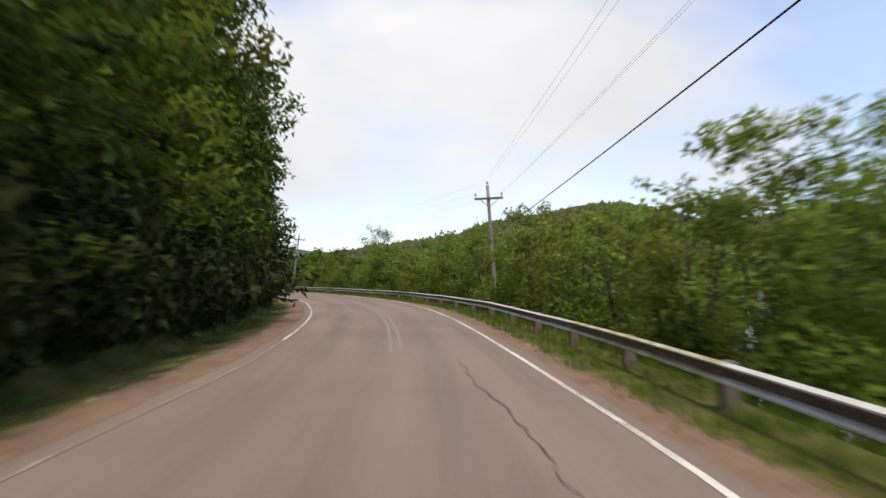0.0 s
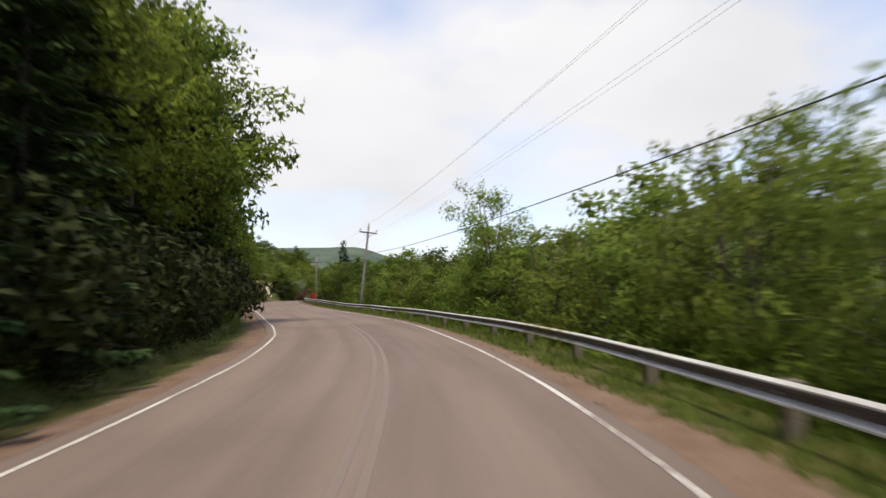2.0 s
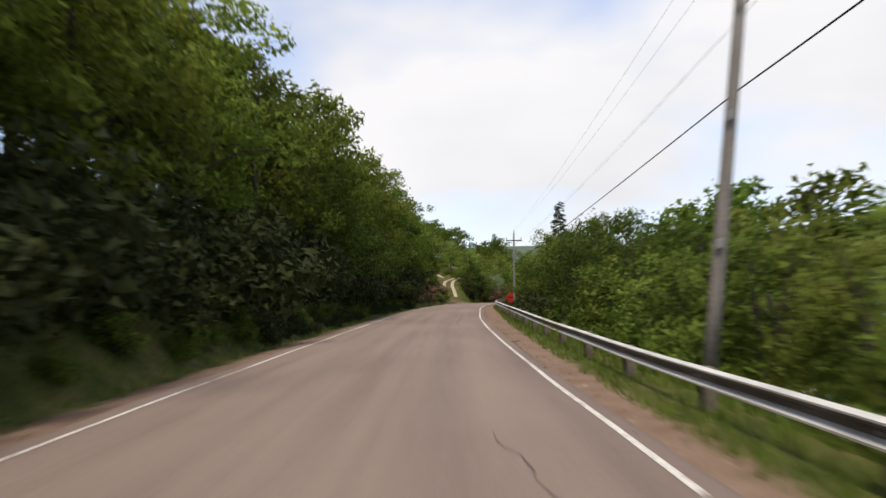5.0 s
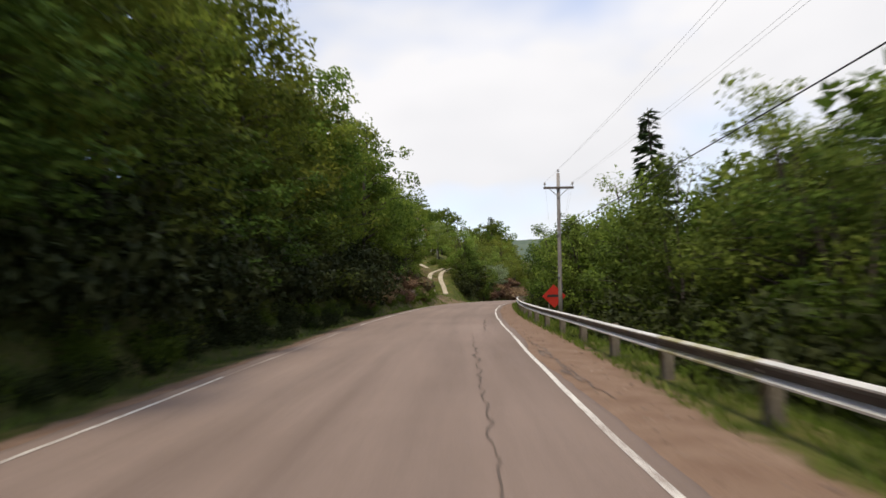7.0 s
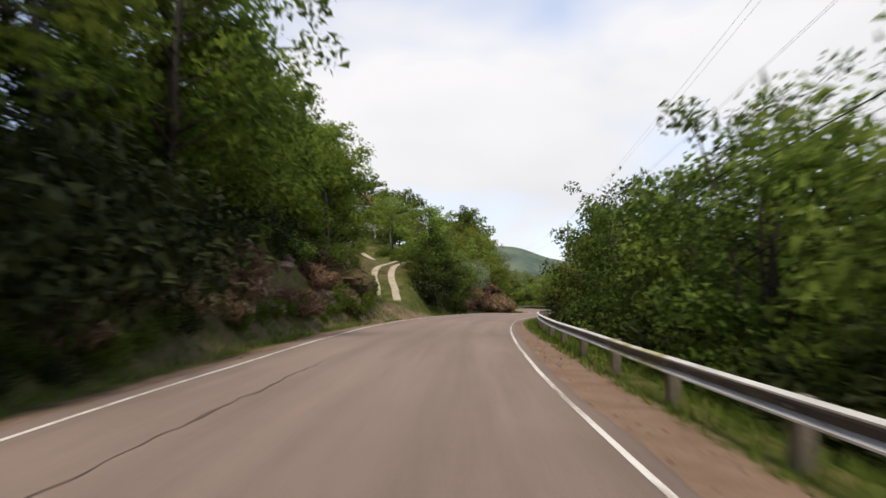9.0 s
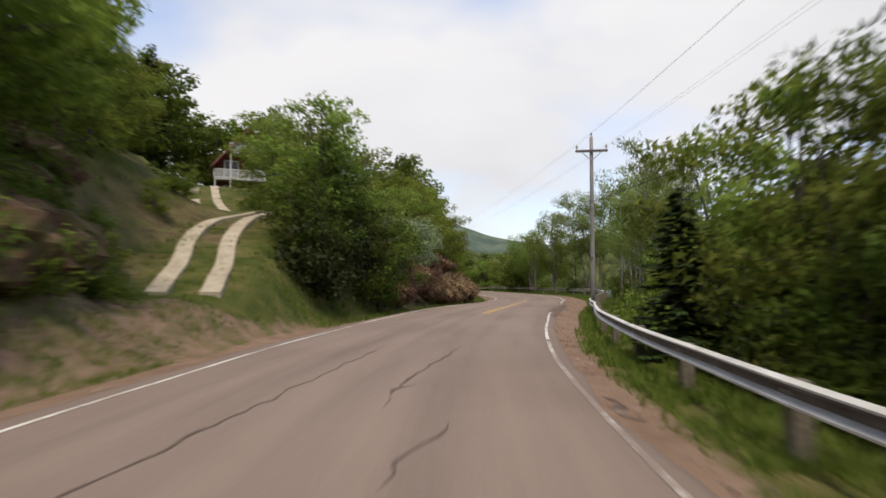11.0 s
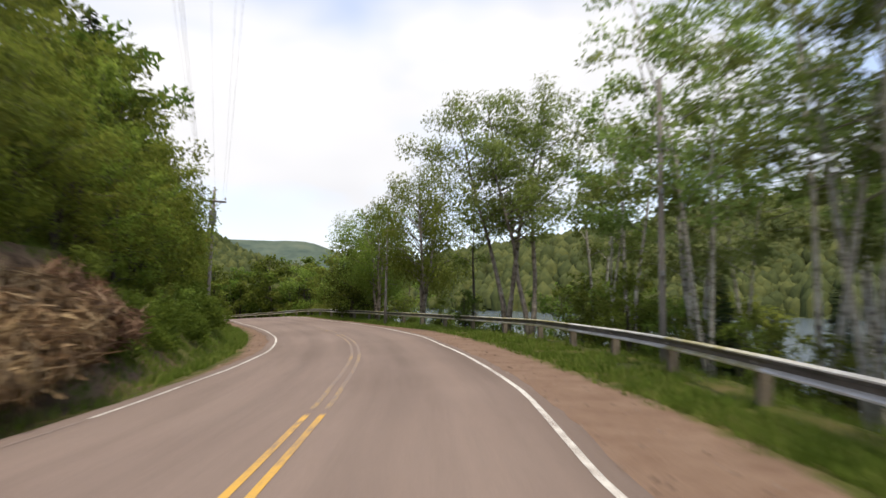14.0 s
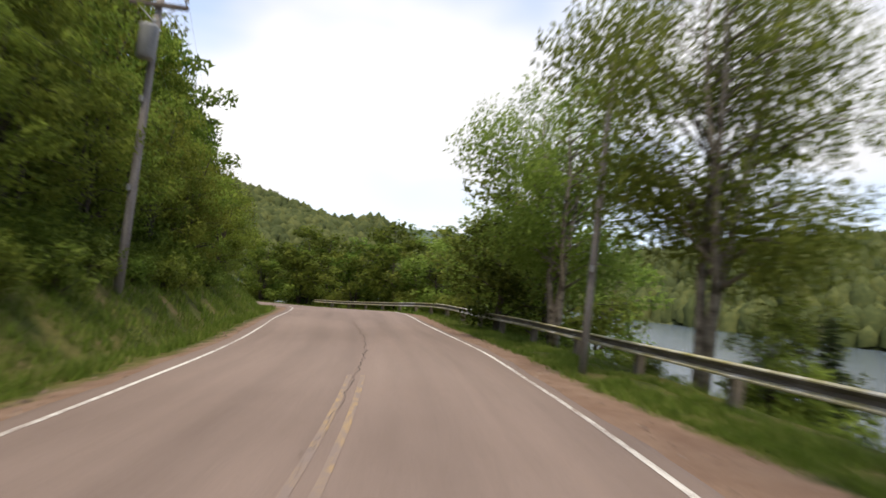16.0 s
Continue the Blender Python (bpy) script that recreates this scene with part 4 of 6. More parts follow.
CABLE_Z, CABLE_SAG, CABLE_X = (5.9, 3.9, 5.0, 4.55, 5.2, 4.4), (0.25, 0.4, 0.12, 0.4, 0.8), (0.15, 0.08, 0.15, 0.1, -0.15, -0.15)
for i in range(len(POLES) - 1):
    t0, b0, l0, _ = POLES[i]
    t1, b1, l1, _ = POLES[i + 1]
    for a, b in zip(t0, t1):
        wire("power_line", a, b, 0.45, 0.0032, WIRE, "thin bare overhead wire between the poles")
    wire("power_line", t0[1].lerp(t0[2], 0.22) - Vector((0, 0, 0.35)), t1[1].lerp(t1[2], 0.22) - Vector((0, 0, 0.35)), 0.5, 0.0032, WIRE, "thin bare overhead wire between the poles")
    if i < 5:
        za, zb = CABLE_Z[i], CABLE_Z[i + 1]
        wire("telephone_cable", b0 + l0 * ((za - b0.z) / l0.z) + Vector((CABLE_X[i], 0, 0)), b1 + l1 * ((zb - b1.z) / l1.z) + Vector((CABLE_X[i + 1], 0, 0)), CABLE_SAG[i], 0.015 if i < 4 else 0.005, CABLE, "thick black cable slung between the poles")


# ---- road work sign ----
def road_sign(x, y):
    s, d = from_line(x, y)
    z0 = float(land(s, d)[0])
    ob = tagged(new("road_sign"), "orange-red diamond road sign with a black bar", "road sign")
    ob.location = (x, y, z0)
    ob.rotation_euler = (0, 0, radians(27))
    zc = 1.02 - z0
    bm = bmesh.new()
    box(bm, 0, 0, 0, 0.90, 0.012, 0.90, bevel=0.004)
    bm.transform(pose(0, -0.06, zc, 0, 45, 0))
    plate = part("plate", bm_mesh("plate", bm, SIGN_RED), ob, "orange-red diamond plate")
    bm = bmesh.new()
    box(bm, 0, -0.07, zc + 0.02, 0.74, 0.006, 0.13)
    part("bar", bm_mesh("bar", bm, SIGN_BLACK), plate, "black printed bar")
    for k in (-0.28, 0.28):
        bm = bmesh.new()
        box(bm, k, -0.01, (zc + 0.35) / 2, 0.05, 0.05, zc + 0.35, bevel=0.006)
        part("leg", bm_mesh("leg", bm, POST_WOOD), ob)
    return ob


road_sign(-44.75, 138.0)


# ---- plants ----
def leaf_cloud(rng, centres, count, size, spread=0.5, up=0.35, droop=0.0, slim=0.55):
    """Small pointed leaves, count in all, scattered round centres (x, y, z, radius, flatness); returns the corners and their rounded normals."""
    c = np.array(centres, float)
    w = c[:, 3] ** 2
    pick = rng.choice(len(c), count, p=w / w.sum())
    g = rng.normal(size=(count, 3))
    g /= np.linalg.norm(g, axis=1)[:, None]
    r = rng.random(count) ** spread
    pos = c[pick, :3] + g * (r * c[pick, 3])[:, None] * np.stack([np.ones(count), np.ones(count), c[pick, 4]], 1)
    nrm = rng.normal(size=(count, 3)) * 0.7 + g * 0.6 + np.array([0, 0, up])
    nrm /= np.linalg.norm(nrm, axis=1)[:, None]
    mid = c[:, :3].mean(0)
    out = pos - np.stack([np.full(count, mid[0]), np.full(count, mid[1]), np.full(count, mid[2] * 0.8)], 1)
    out /= np.linalg.norm(out, axis=1)[:, None] + 1e-9
    soft = nrm * 0.55 + g * 0.6 + out * 0.45 + np.array([0, 0, 0.12])
    soft /= np.linalg.norm(soft, axis=1)[:, None]
    along = rng.normal(size=(count, 3)) + g * 0.6 + np.array([0, 0, -droop])
    along -= nrm * (along * nrm).sum(1)[:, None]
    along /= np.linalg.norm(along, axis=1)[:, None] + 1e-9
    side = np.cross(nrm, along)
    L = size * (0.6 + 0.8 * rng.random(count))[:, None]
    v = np.empty((count, 3, 3))
    v[:, 0] = pos - along * L * 0.45 + side * L * slim * 0.42
    v[:, 1] = pos + along * L * 0.62
    v[:, 2] = pos - along * L * 0.22 - side * L * slim * 0.62 + nrm * L * 0.08
    turned = (np.cross(v[:, 1] - v[:, 0], v[:, 2] - v[:, 0]) * soft).sum(1) < 0
    v[turned] = v[turned][:, ::-1]
    return v.reshape(-1, 3), np.repeat(soft, 3, axis=0)


def leaves_mesh(v, name, mat, k=3, normals=None):
    """A mesh of loose leaves with k corners each; normals round the light off over each clump."""
    n = len(v) // k
    me = bpy.data.meshes.new(name)
    me.vertices.add(k * n)
    me.vertices.foreach_set("co", np.asarray(v, np.float32).ravel())
    me.loops.add(k * n)
    me.loops.foreach_set("vertex_index", np.arange(k * n, dtype=np.int32))
    me.polygons.add(n)
    me.polygons.foreach_set("loop_start", np.arange(0, k * n, k, dtype=np.int32))
    me.update(calc_edges=True)
    me.materials.append(mat)
    if normals is not None:
        me.normals_split_custom_set_from_vertices(normals.tolist())
    return me


def cloud_mesh(name, mat, rng, centres, count, size, *more, **rest):
    v, nr = leaf_cloud(rng, centres, count, size, *more, **rest)
    return leaves_mesh(v, name, mat, 3, nr)


def broadleaf(name, seed, height, radius, low, clumps, leaves, size, leaf, bark, stems=1, label="", open_=0.0, category="tree", narrow=0.55, stout=1.0):
    """A broad-leaved tree: tapered stems, limbs out to leafy clumps, an uneven crown with gaps."""
    rng = np.random.default_rng(seed)
    r2 = random.Random(seed)
    ob = tagged(new(name), label, category)
    verts, faces = [], []
    centres = []
    for q in range(stems):
        a0 = 2 * math.pi * q / max(stems, 1) + r2.random()
        lean = (0.0 if stems == 1 else 0.2 if bark == GREY_BARK else 0.13) * height
        top = Vector((math.cos(a0) * lean + r2.uniform(-0.05, 0.05) * height, math.sin(a0) * lean + r2.uniform(-0.05, 0.05) * height, height * r2.uniform(0.86, 0.97)))
        pts, rad = [], []
        thick = (height * (0.013 if stems > 1 else 0.017) + 0.02) * (0.55 if bark in (PALE_BARK, GREY_BARK) else 1.0) * stout
        for i in range(8):
            f = i / 7
            pts.append(Vector((top.x * f**1.3 + (0.07 if bark == GREY_BARK else 0.03) * height * noise.noise((f * 2.6, seed, q)), top.y * f**1.3 + 0.03 * height * noise.noise((f * 2.2, seed + 9, q)), top.z * f - 0.35 * (i == 0))))
            rad.append(thick * (1 - 0.86 * f) * (1.3 if i == 0 else 1))
        tube(verts, faces, pts, rad, 6)
        n = clumps // stems
        for i in range(n):
            f = low + (1 - low) * ((i + r2.random()) / n)
            k = min(int(f * 7), 6)
            p = pts[k].lerp(pts[k + 1], f * 7 - k)
            g = (f - low) / (1 - low + 1e-6)
            reach = radius * (0.35 + 0.75 * math.sin(math.pi * min(1, 0.22 + narrow * 1.25 * g) ** 0.9)) * r2.uniform(0.45, 1.1)
            w = r2.random() * 2 * math.pi
            e = p + Vector((math.cos(w) * reach, math.sin(w) * reach, reach * r2.uniform(0.1, 0.55)))
            m = p.lerp(e, 0.55) + Vector((0, 0, reach * 0.12))
            br = max(0.012, rad[k] * 0.45)
            tube(verts, faces, [p, m, e], [br, br * 0.6, 0.008], 3)
            cr = radius * r2.uniform(0.26, 0.46) * (1 - 0.35 * g)
            centres.append((*e, cr, r2.uniform(0.6, 0.85)))
            centres.append((*p.lerp(e, 0.6), cr * 0.8, 0.7))
        centres.append((*pts[-1], radius * 0.2, 1.6))
    part("trunk", mesh_of("trunk", verts, faces, bark, True), ob)
    part("crown", cloud_mesh("crown", leaf, rng, centres, leaves, size, 0.42 + open_), ob)
    return ob


def shrub(name, seed, height, radius, clumps, leaves, size, leaf, label, category="bush", slim=0.55):
    rng = np.random.default_rng(seed)
    r2 = random.Random(seed)
    ob = tagged(new(name), label, category)
    verts, faces, centres = [], [], []
    for i in range(clumps):
        w, f = r2.random() * 2 * math.pi, r2.random() ** 0.6
        reach = radius * f
        h = height * (1 - 0.55 * f * f) * r2.uniform(0.35, 1.0)
        e = Vector((math.cos(w) * reach, math.sin(w) * reach, h))
        tube(verts, faces, [Vector((e.x * 0.12, e.y * 0.12, -0.2)), Vector((e.x * 0.55, e.y * 0.55, h * 0.6)), e], [0.035, 0.022, 0.008], 3)
        centres.append((*e, r2.uniform(0.24, 0.42) * radius, 0.85))
        centres.append((e.x * 0.75, e.y * 0.75, h * 0.55, 0.34 * radius, 0.9))
    part("stem", mesh_of("stem", verts, faces, BARK, True), ob)
    part("foliage", cloud_mesh("foliage", leaf, rng, centres, leaves, size, 0.45, slim=slim), ob)
    return ob


def spruce(name, seed, height, radius, label, leaves=6800):
    rng = np.random.default_rng(seed)
    r2 = random.Random(seed)
    ob = tagged(new(name), label, "spruce")
    verts, faces, pos = [], [], []
    tube(verts, faces, [Vector((0, 0, -0.4)), Vector((0, 0, height * 0.5)), Vector((0.03, 0, height))], [height * 0.016 + 0.03, height * 0.010, 0.012], 8)
    boughs = int(height * 17)
    arms = []
    for i in range(boughs):
        f = 0.05 + 0.94 * ((i + r2.random()) / boughs) ** 0.92
        z, rr = height * f, (radius * (1 - f) ** 0.85 + 0.10) * r2.uniform(0.55, 1.12)
        w = i * 2.4 + r2.uniform(-0.5, 0.5)
        lift = r2.uniform(-0.34, -0.06) + 0.35 * max(0.0, f - 0.7)
        a, b = Vector((0, 0, z)), Vector((math.cos(w) * rr, math.sin(w) * rr, z + rr * lift))
        tube(verts, faces, [a, a.lerp(b, 0.5) - Vector((0, 0, rr * 0.06)), b], [0.018, 0.012, 0.004], 3)
        arms.append((a, b, rr))
    part("trunk", mesh_of("trunk", verts, faces, BARK, True), ob)
    tot = sum(a[2] for a in arms)
    out = []
    for a, b, rr in arms:
        n = max(4, int(leaves * rr / tot))
        for i in range(n):
            f = 0.12 + 0.88 * r2.random() ** 0.7
            p = a.lerp(b, f) - Vector((0, 0, rr * 0.1 * math.sin(math.pi * f)))
            d = (b - a).normalized()
            lat = Vector((-d.y, d.x, 0)) * r2.choice((-1, 1))
            go = (d * 0.7 + lat * r2.uniform(0.2, 1.0) + Vector((0, 0, r2.uniform(-0.45, 0.15)))).normalized()
            L = (0.24 + 0.26 * (1 - f)) * r2.uniform(0.7, 1.3) * (0.66 + 0.11 * height / 3)
            s = go.cross(Vector((r2.uniform(-0.4, 0.4), r2.uniform(-0.4, 0.4), 1))).normalized() * L * 0.21
            out += [p, p + go * L * 0.45 + s, p + go * L, p + go * L * 0.45 - s]
    part("crown", leaves_mesh(np.array([tuple(q) for q in out]), "crown", NEEDLES, 4), ob)
    return ob


PROTO, USED = {}, {}


def make(kind):
    k, v = kind.split(":")
    v = int(v)
    if k == "maple":
        return broadleaf("maple_tree", 10 + v, 10, 2.9, 0.16, 40, 5600, 0.25, LEAF_DARK, BARK, 1, "tall dense green maple tree on the roadside slope") if v == 3 else broadleaf("maple_tree", 10 + v, 10, 2.9, 0.16, 40, 5600, 0.25, LEAF_WARM, BARK, 1, "tall yellow-green maple tree on the roadside slope")
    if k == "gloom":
        return broadleaf("maple_tree", 20 + v, 10, 2.9, 0.12, 44, 6200, 0.24, LEAF_DEEP, BARK, 1, "tall maple tree at the road edge, leaves darkened for shade")
    if k == "back":
        return broadleaf("maple_tree", 30 + v, 10, 3.1, 0.2, 26, 2300, 0.40, LEAF_DARK, BARK, 1, "dense green woodland tree on the hillside")
    if k == "alder":
        return broadleaf("alder_tree", 50 + v, 6, 2.1, 0.08, 30, 3900, 0.188, LEAF_MID, BARK, 3, "bushy fresh green alder beside the guard rail")
    if k == "aspen":
        return broadleaf("aspen_tree", 70 + v, 10, 2.1, 0.42, 36, 4000, 0.14, LEAF_LIGHT, PALE_BARK, 2, "slender pale-stemmed aspen with airy leaves", 0.12, narrow=0.62)
    if k == "birch":
        return broadleaf("birch_tree", 80 + v, 9, 1.7, 0.45, 24, 3400, 0.14, LEAF_LIGHT, PALE_BARK, 2, "thin white-stemmed birch with sparse leaves", 0.2)
    if k == "oak":
        return broadleaf("oak_tree", 90 + v, 9, 3.5, 0.24, 70, 25000, 0.145, LEAF_MID, GREY_BARK, 3, "broad spreading tree above the lake shore", 0.0, stout=2.2)
    if k == "poplar":
        return broadleaf("aspen_tree", 95 + v, 11, 3.0, 0.42, 50, 14000, 0.14, LEAF_LIGHT, GREY_BARK, 2, "tall grey-stemmed aspen with a high open crown", 0.1, narrow=0.5, stout=1.7)
    if k == "snag":
        return broadleaf("bare_tree", 98 + v, 9, 1.1, 0.45, 18, 1500, 0.13, LEAF_MID, BARK, 1, "thin half-dead tree with few leaves", 0.2, stout=0.55)
    if k == "sunny":
        return broadleaf("alder_tree", 140 + v, 6, 2.3, 0.05, 36, 6400, 0.155, LEAF_SUN, BARK, 3, "dense yellow-green alder on the roadside bank")
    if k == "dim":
        return broadleaf("alder_tree", 55 + v, 6, 2.1, 0.08, 30, 4600, 0.165, LEAF_DEEP, BARK, 3, "bushy alder beside the guard rail, leaves darkened for shade")
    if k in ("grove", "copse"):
        return broadleaf("alder_tree", 57 + v, 8.5, 2.7, 0.1, 44, 7200, 0.178, LEAF_DEEP if k == "grove" else LEAF_MID, BARK, 3, "tall alder behind the guard rail, leaves darkened for shade" if k == "grove" else "tall fresh green alder behind the guard rail")
    if k == "slope":
        return broadleaf("alder_tree", 60 + v, 6, 2.3, 0.4, 26, 4200, 0.17, LEAF_MID, BARK, 2, "crooked leafy alder above the cut bank")
    if k == "hind":
        return broadleaf("alder_tree", 65 + v, 6, 2.2, 0.1, 22, 2200, 0.25, LEAF_MID, BARK, 3, "bushy green alder on the slope below the road")
    if k == "willow":
        return broadleaf("willow_tree", 100 + v, 6, 2.2, 0.36, 26, 3400, 0.18, LEAF_GREY, BARK, 3, "silvery grey-green willow on the cut bank")
    if k == "bush":
        return shrub("bush", 110 + v, 2.1, 1.5, 18, 1350, 0.20, LEAF_MID, "low leafy green bush at the road edge")
    if k == "weed":
        return shrub("bush", 120 + v, 2.1, 1.5, 18, 1350, 0.19, LEAF_DARK, "dense dark green bush on the verge")
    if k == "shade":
        return shrub("bush", 130 + v, 2.2, 1.6, 20, 1500, 0.18, LEAF_SHADE, "scrub below the trees, leaves coloured dark for shade")
    if k == "dry":
        return shrub("dry_brush", 150 + v, 1.0, 1.0, 26, 2900, 0.42, DRY, "brown dead bracken on the cut bank", "dead brush", 0.075)
    if k == "spruce":
        return spruce("spruce_tree", 170 + v, 10, 2.3, "dark green pointed spruce tree")
    raise ValueError(k)


GROUPS = {"grove": "alders behind the guard rail", "copse": "alders behind the guard rail", "weed": "bushes along the verge", "dim": "alders behind the guard rail", "maple": "trees on the hillside", "gloom": "trees on the hillside", "back": "trees on the hillside", "alder": "alders behind the guard rail", "aspen": "aspens above the lake", "birch": "aspens above the lake",
          "oak": "trees above the lake", "poplar": "aspens above the lake", "snag": "trees above the lake", "sunny": "alders on the bank", "willow": "willows on the bank", "bush": "bushes along the verge", "shade": "undergrowth", "slope": "alders above the cut bank", "hind": "alders behind the guard rail", "dry": "dead brush on the bank", "spruce": "spruces"}
HEIGHT = {"grove": 8.5, "copse": 8.5, "weed": 2.1, "dim": 6, "maple": 10, "gloom": 10, "back": 10, "alder": 6, "aspen": 10, "birch": 9, "oak": 9, "poplar": 11, "snag": 9, "sunny": 6, "willow": 6, "bush": 2.1, "shade": 2.2, "slope": 6, "hind": 6, "dry": 1.0, "spruce": 10}
KINDS = {"grove": 2, "copse": 2, "weed": 2, "dim": 3, "maple": 4, "gloom": 2, "back": 3, "alder": 4, "aspen": 3, "birch": 2, "oak": 2, "poplar": 2, "snag": 1, "sunny": 3, "willow": 2, "bush": 3, "shade": 3, "slope": 2, "hind": 3, "dry": 2, "spruce": 2}
plant_rng = random.Random(11)


def plant(kind, s, d, height, wide=1.0, sink=0.0):
    """Sets a plant of that height beside the road at s, d."""
    name = f"{kind}:{plant_rng.randrange(KINDS[kind])}"
    x, y = on_line(s, d)
    z = float(land(s, d)) - 0.1 - sink
    k = height / HEIGHT[kind]
    kw = k * wide
    m = pose(float(x), float(y), z, plant_rng.uniform(-3, 3), plant_rng.uniform(-3, 3), plant_rng.uniform(0, 360)) @ Matrix.Diagonal((kw, kw, k, 1))
    if name not in PROTO:
        ob = PROTO[name] = make(name)
        tagged(ob, group=GROUPS[kind])
        ob.matrix_basis = m
    elif kind in UNDERGROWTH:
        UNDERGROWTH[kind].append((name, m))
        return None
    else:
        ob = copy_thing(PROTO[name], Matrix.Identity(4))
        ob.matrix_basis = m
    return ob


UNDERGROWTH = {"shade": [], "weed": []}


def undergrowth(kind, name, label, mat):
    """The dense low scrub that cannot be told apart plant by plant, in one mesh."""
    out = []
    for proto, m in UNDERGROWTH[kind]:
        me = next(c for c in PROTO[proto].children if c.name.startswith("foliage")).data
        v = np.empty(len(me.vertices) * 3, np.float32)
        me.vertices.foreach_get("co", v)
        a = np.array(m)
        out.append(v.reshape(-1, 3) @ a[:3, :3].T + a[:3, 3])
    return tagged(new(name, leaves_mesh(np.concatenate(out), name, mat)), label, "undergrowth", kind="stuff")


def plant_at(kind, x, y, height, wide=1.0):
    s, d = from_line(x, y)
    return plant(kind, float(s[0]), float(d[0]), height, wide)


def between(a, b):
    return plant_rng.uniform(a, b)


def along(y0, y1, step):
    s = sy(y0)
    while s < sy(y1):
        yield s, float(y_of_s(s))
        s += step * between(0.75, 1.25)


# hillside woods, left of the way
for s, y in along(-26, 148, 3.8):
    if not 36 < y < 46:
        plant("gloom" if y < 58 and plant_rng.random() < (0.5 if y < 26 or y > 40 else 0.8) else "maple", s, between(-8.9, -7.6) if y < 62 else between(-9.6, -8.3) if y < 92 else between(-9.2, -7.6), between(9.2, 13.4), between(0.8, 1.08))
for x, y, h in ((-12.2, 41.6, 11.5), (-11.0, 37.4, 12.5), (-14.2, 45.0, 12.0)):
    plant_at("spruce", x, y, h, 0.85)
for s, y in along(-26, 150, 5.2):
    plant("back", s, between(-14, -11.8), between(9.5, 12), 1.1)
for s, y in along(-24, 150, 5.6):
    plant("back", s, between(-17.4, -15.6), between(9.5, 11.5), 1.15)
for s, y in along(-26, 152, 9.0):
    plant("back", s, between(-24, -18), between(9, 11.5), 1.2)
# scrub with painted-in shade, filling the dark space under the trees
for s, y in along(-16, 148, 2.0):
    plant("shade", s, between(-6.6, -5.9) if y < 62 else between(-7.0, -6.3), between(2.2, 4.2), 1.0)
for s, y in along(60, 148, 4.0):
    plant("bush", s, between(-6.1, -5.6), between(0.6, 1.1), 0.9)
for s, y in along(-10, 60, 6.0):
    plant("bush", s, between(-6.0, -5.7), between(0.5, 0.9), 0.9)
for s, y in along(146, 164, 3.4):
    plant("maple", s, between(-10.6, -9.2), between(8.5, 10.0), 0.95)
for s, y in along(146, 162, 2.6):
    plant("shade", s, between(-8.4, -7.6), between(1.6, 2.6), 1.0)
for s, y in along(96, 142, 1.3):
    plant("shade", s, between(-5.6, -5.1), between(0.5, 1.0), 0.9)
for s, y in along(60, 148, 2.4):
    plant("weed" if plant_rng.random() < 0.5 else "shade", s, between(-5.9, -5.4), between(0.6, 1.2), 0.8)
for s, y in along(148, 168, 1.5):
    plant("weed", s, between(-6.6, -5.5), between(0.5, 1.1), 0.9)
for s, y in along(-12, 58, 1.9):
    plant("shade", s, between(-5.75, -5.4), between(0.8, 1.5), 0.8)
for y, d, h in ((22, -7.2, 11.5), (28, -7.3, 11.6), (33, -7.1, 10.6), (37, -7.2, 11.0)):
    plant("gloom", sy(y), d, h, 0.95)
for y, d, h in ((60.5, -8.0, 12.5), (64.5, -7.4, 13.0)):
    plant("gloom", sy(y), d, h, 0.95)
for y, d, h in ((4, -6.8, 11), (10, -6.9, 12), (16, -7.0, 11.5)):
    plant("maple", sy(y), d, h, 0.95)
# mostly out of view, added to cast shade on the verge at the start
for y, d, h in ((-9, -6.3, 10.5), (-4, -6.2, 10.0), (1, -6.3, 9.5), (6.5, -6.5, 8.5)):
    plant("gloom", sy(y), d, h, 1.05)
for y in (9, 14, 19, 24, 29, 112, 117, 122, 127, 132):
    plant("gloom", sy(y), between(-6.7, -6.3), between(5.6, 6.8), 1.35)
for s, y in along(-8, 18, 1.6):
    plant("shade", s, between(-6.2, -5.8), between(2.4, 3.6), 0.9)
plant("spruce", sy(50), -8.2, 13.5, 0.9)
plant("spruce", sy(61), -6.9, 9.5, 1.1)
plant("maple", sy(63), -8.2, 13.5, 1.1)
plant("maple", sy(66.5), -7.6, 12.0, 1.1)
plant("maple", sy(20), -7.2, 12.5, 1.1)
plant("maple", sy(138), -7.6, 11.0, 1.1)
plant("maple", sy(148.5), -7.4, 12.5, 1.0)
plant("maple", sy(153), -8.2, 11.5, 1.0)
plant("maple", sy(158), -8.8, 10.5, 1.0)
plant("spruce", sy(38), -10.0, 13)
plant("spruce", sy(106), -17, 12.5)
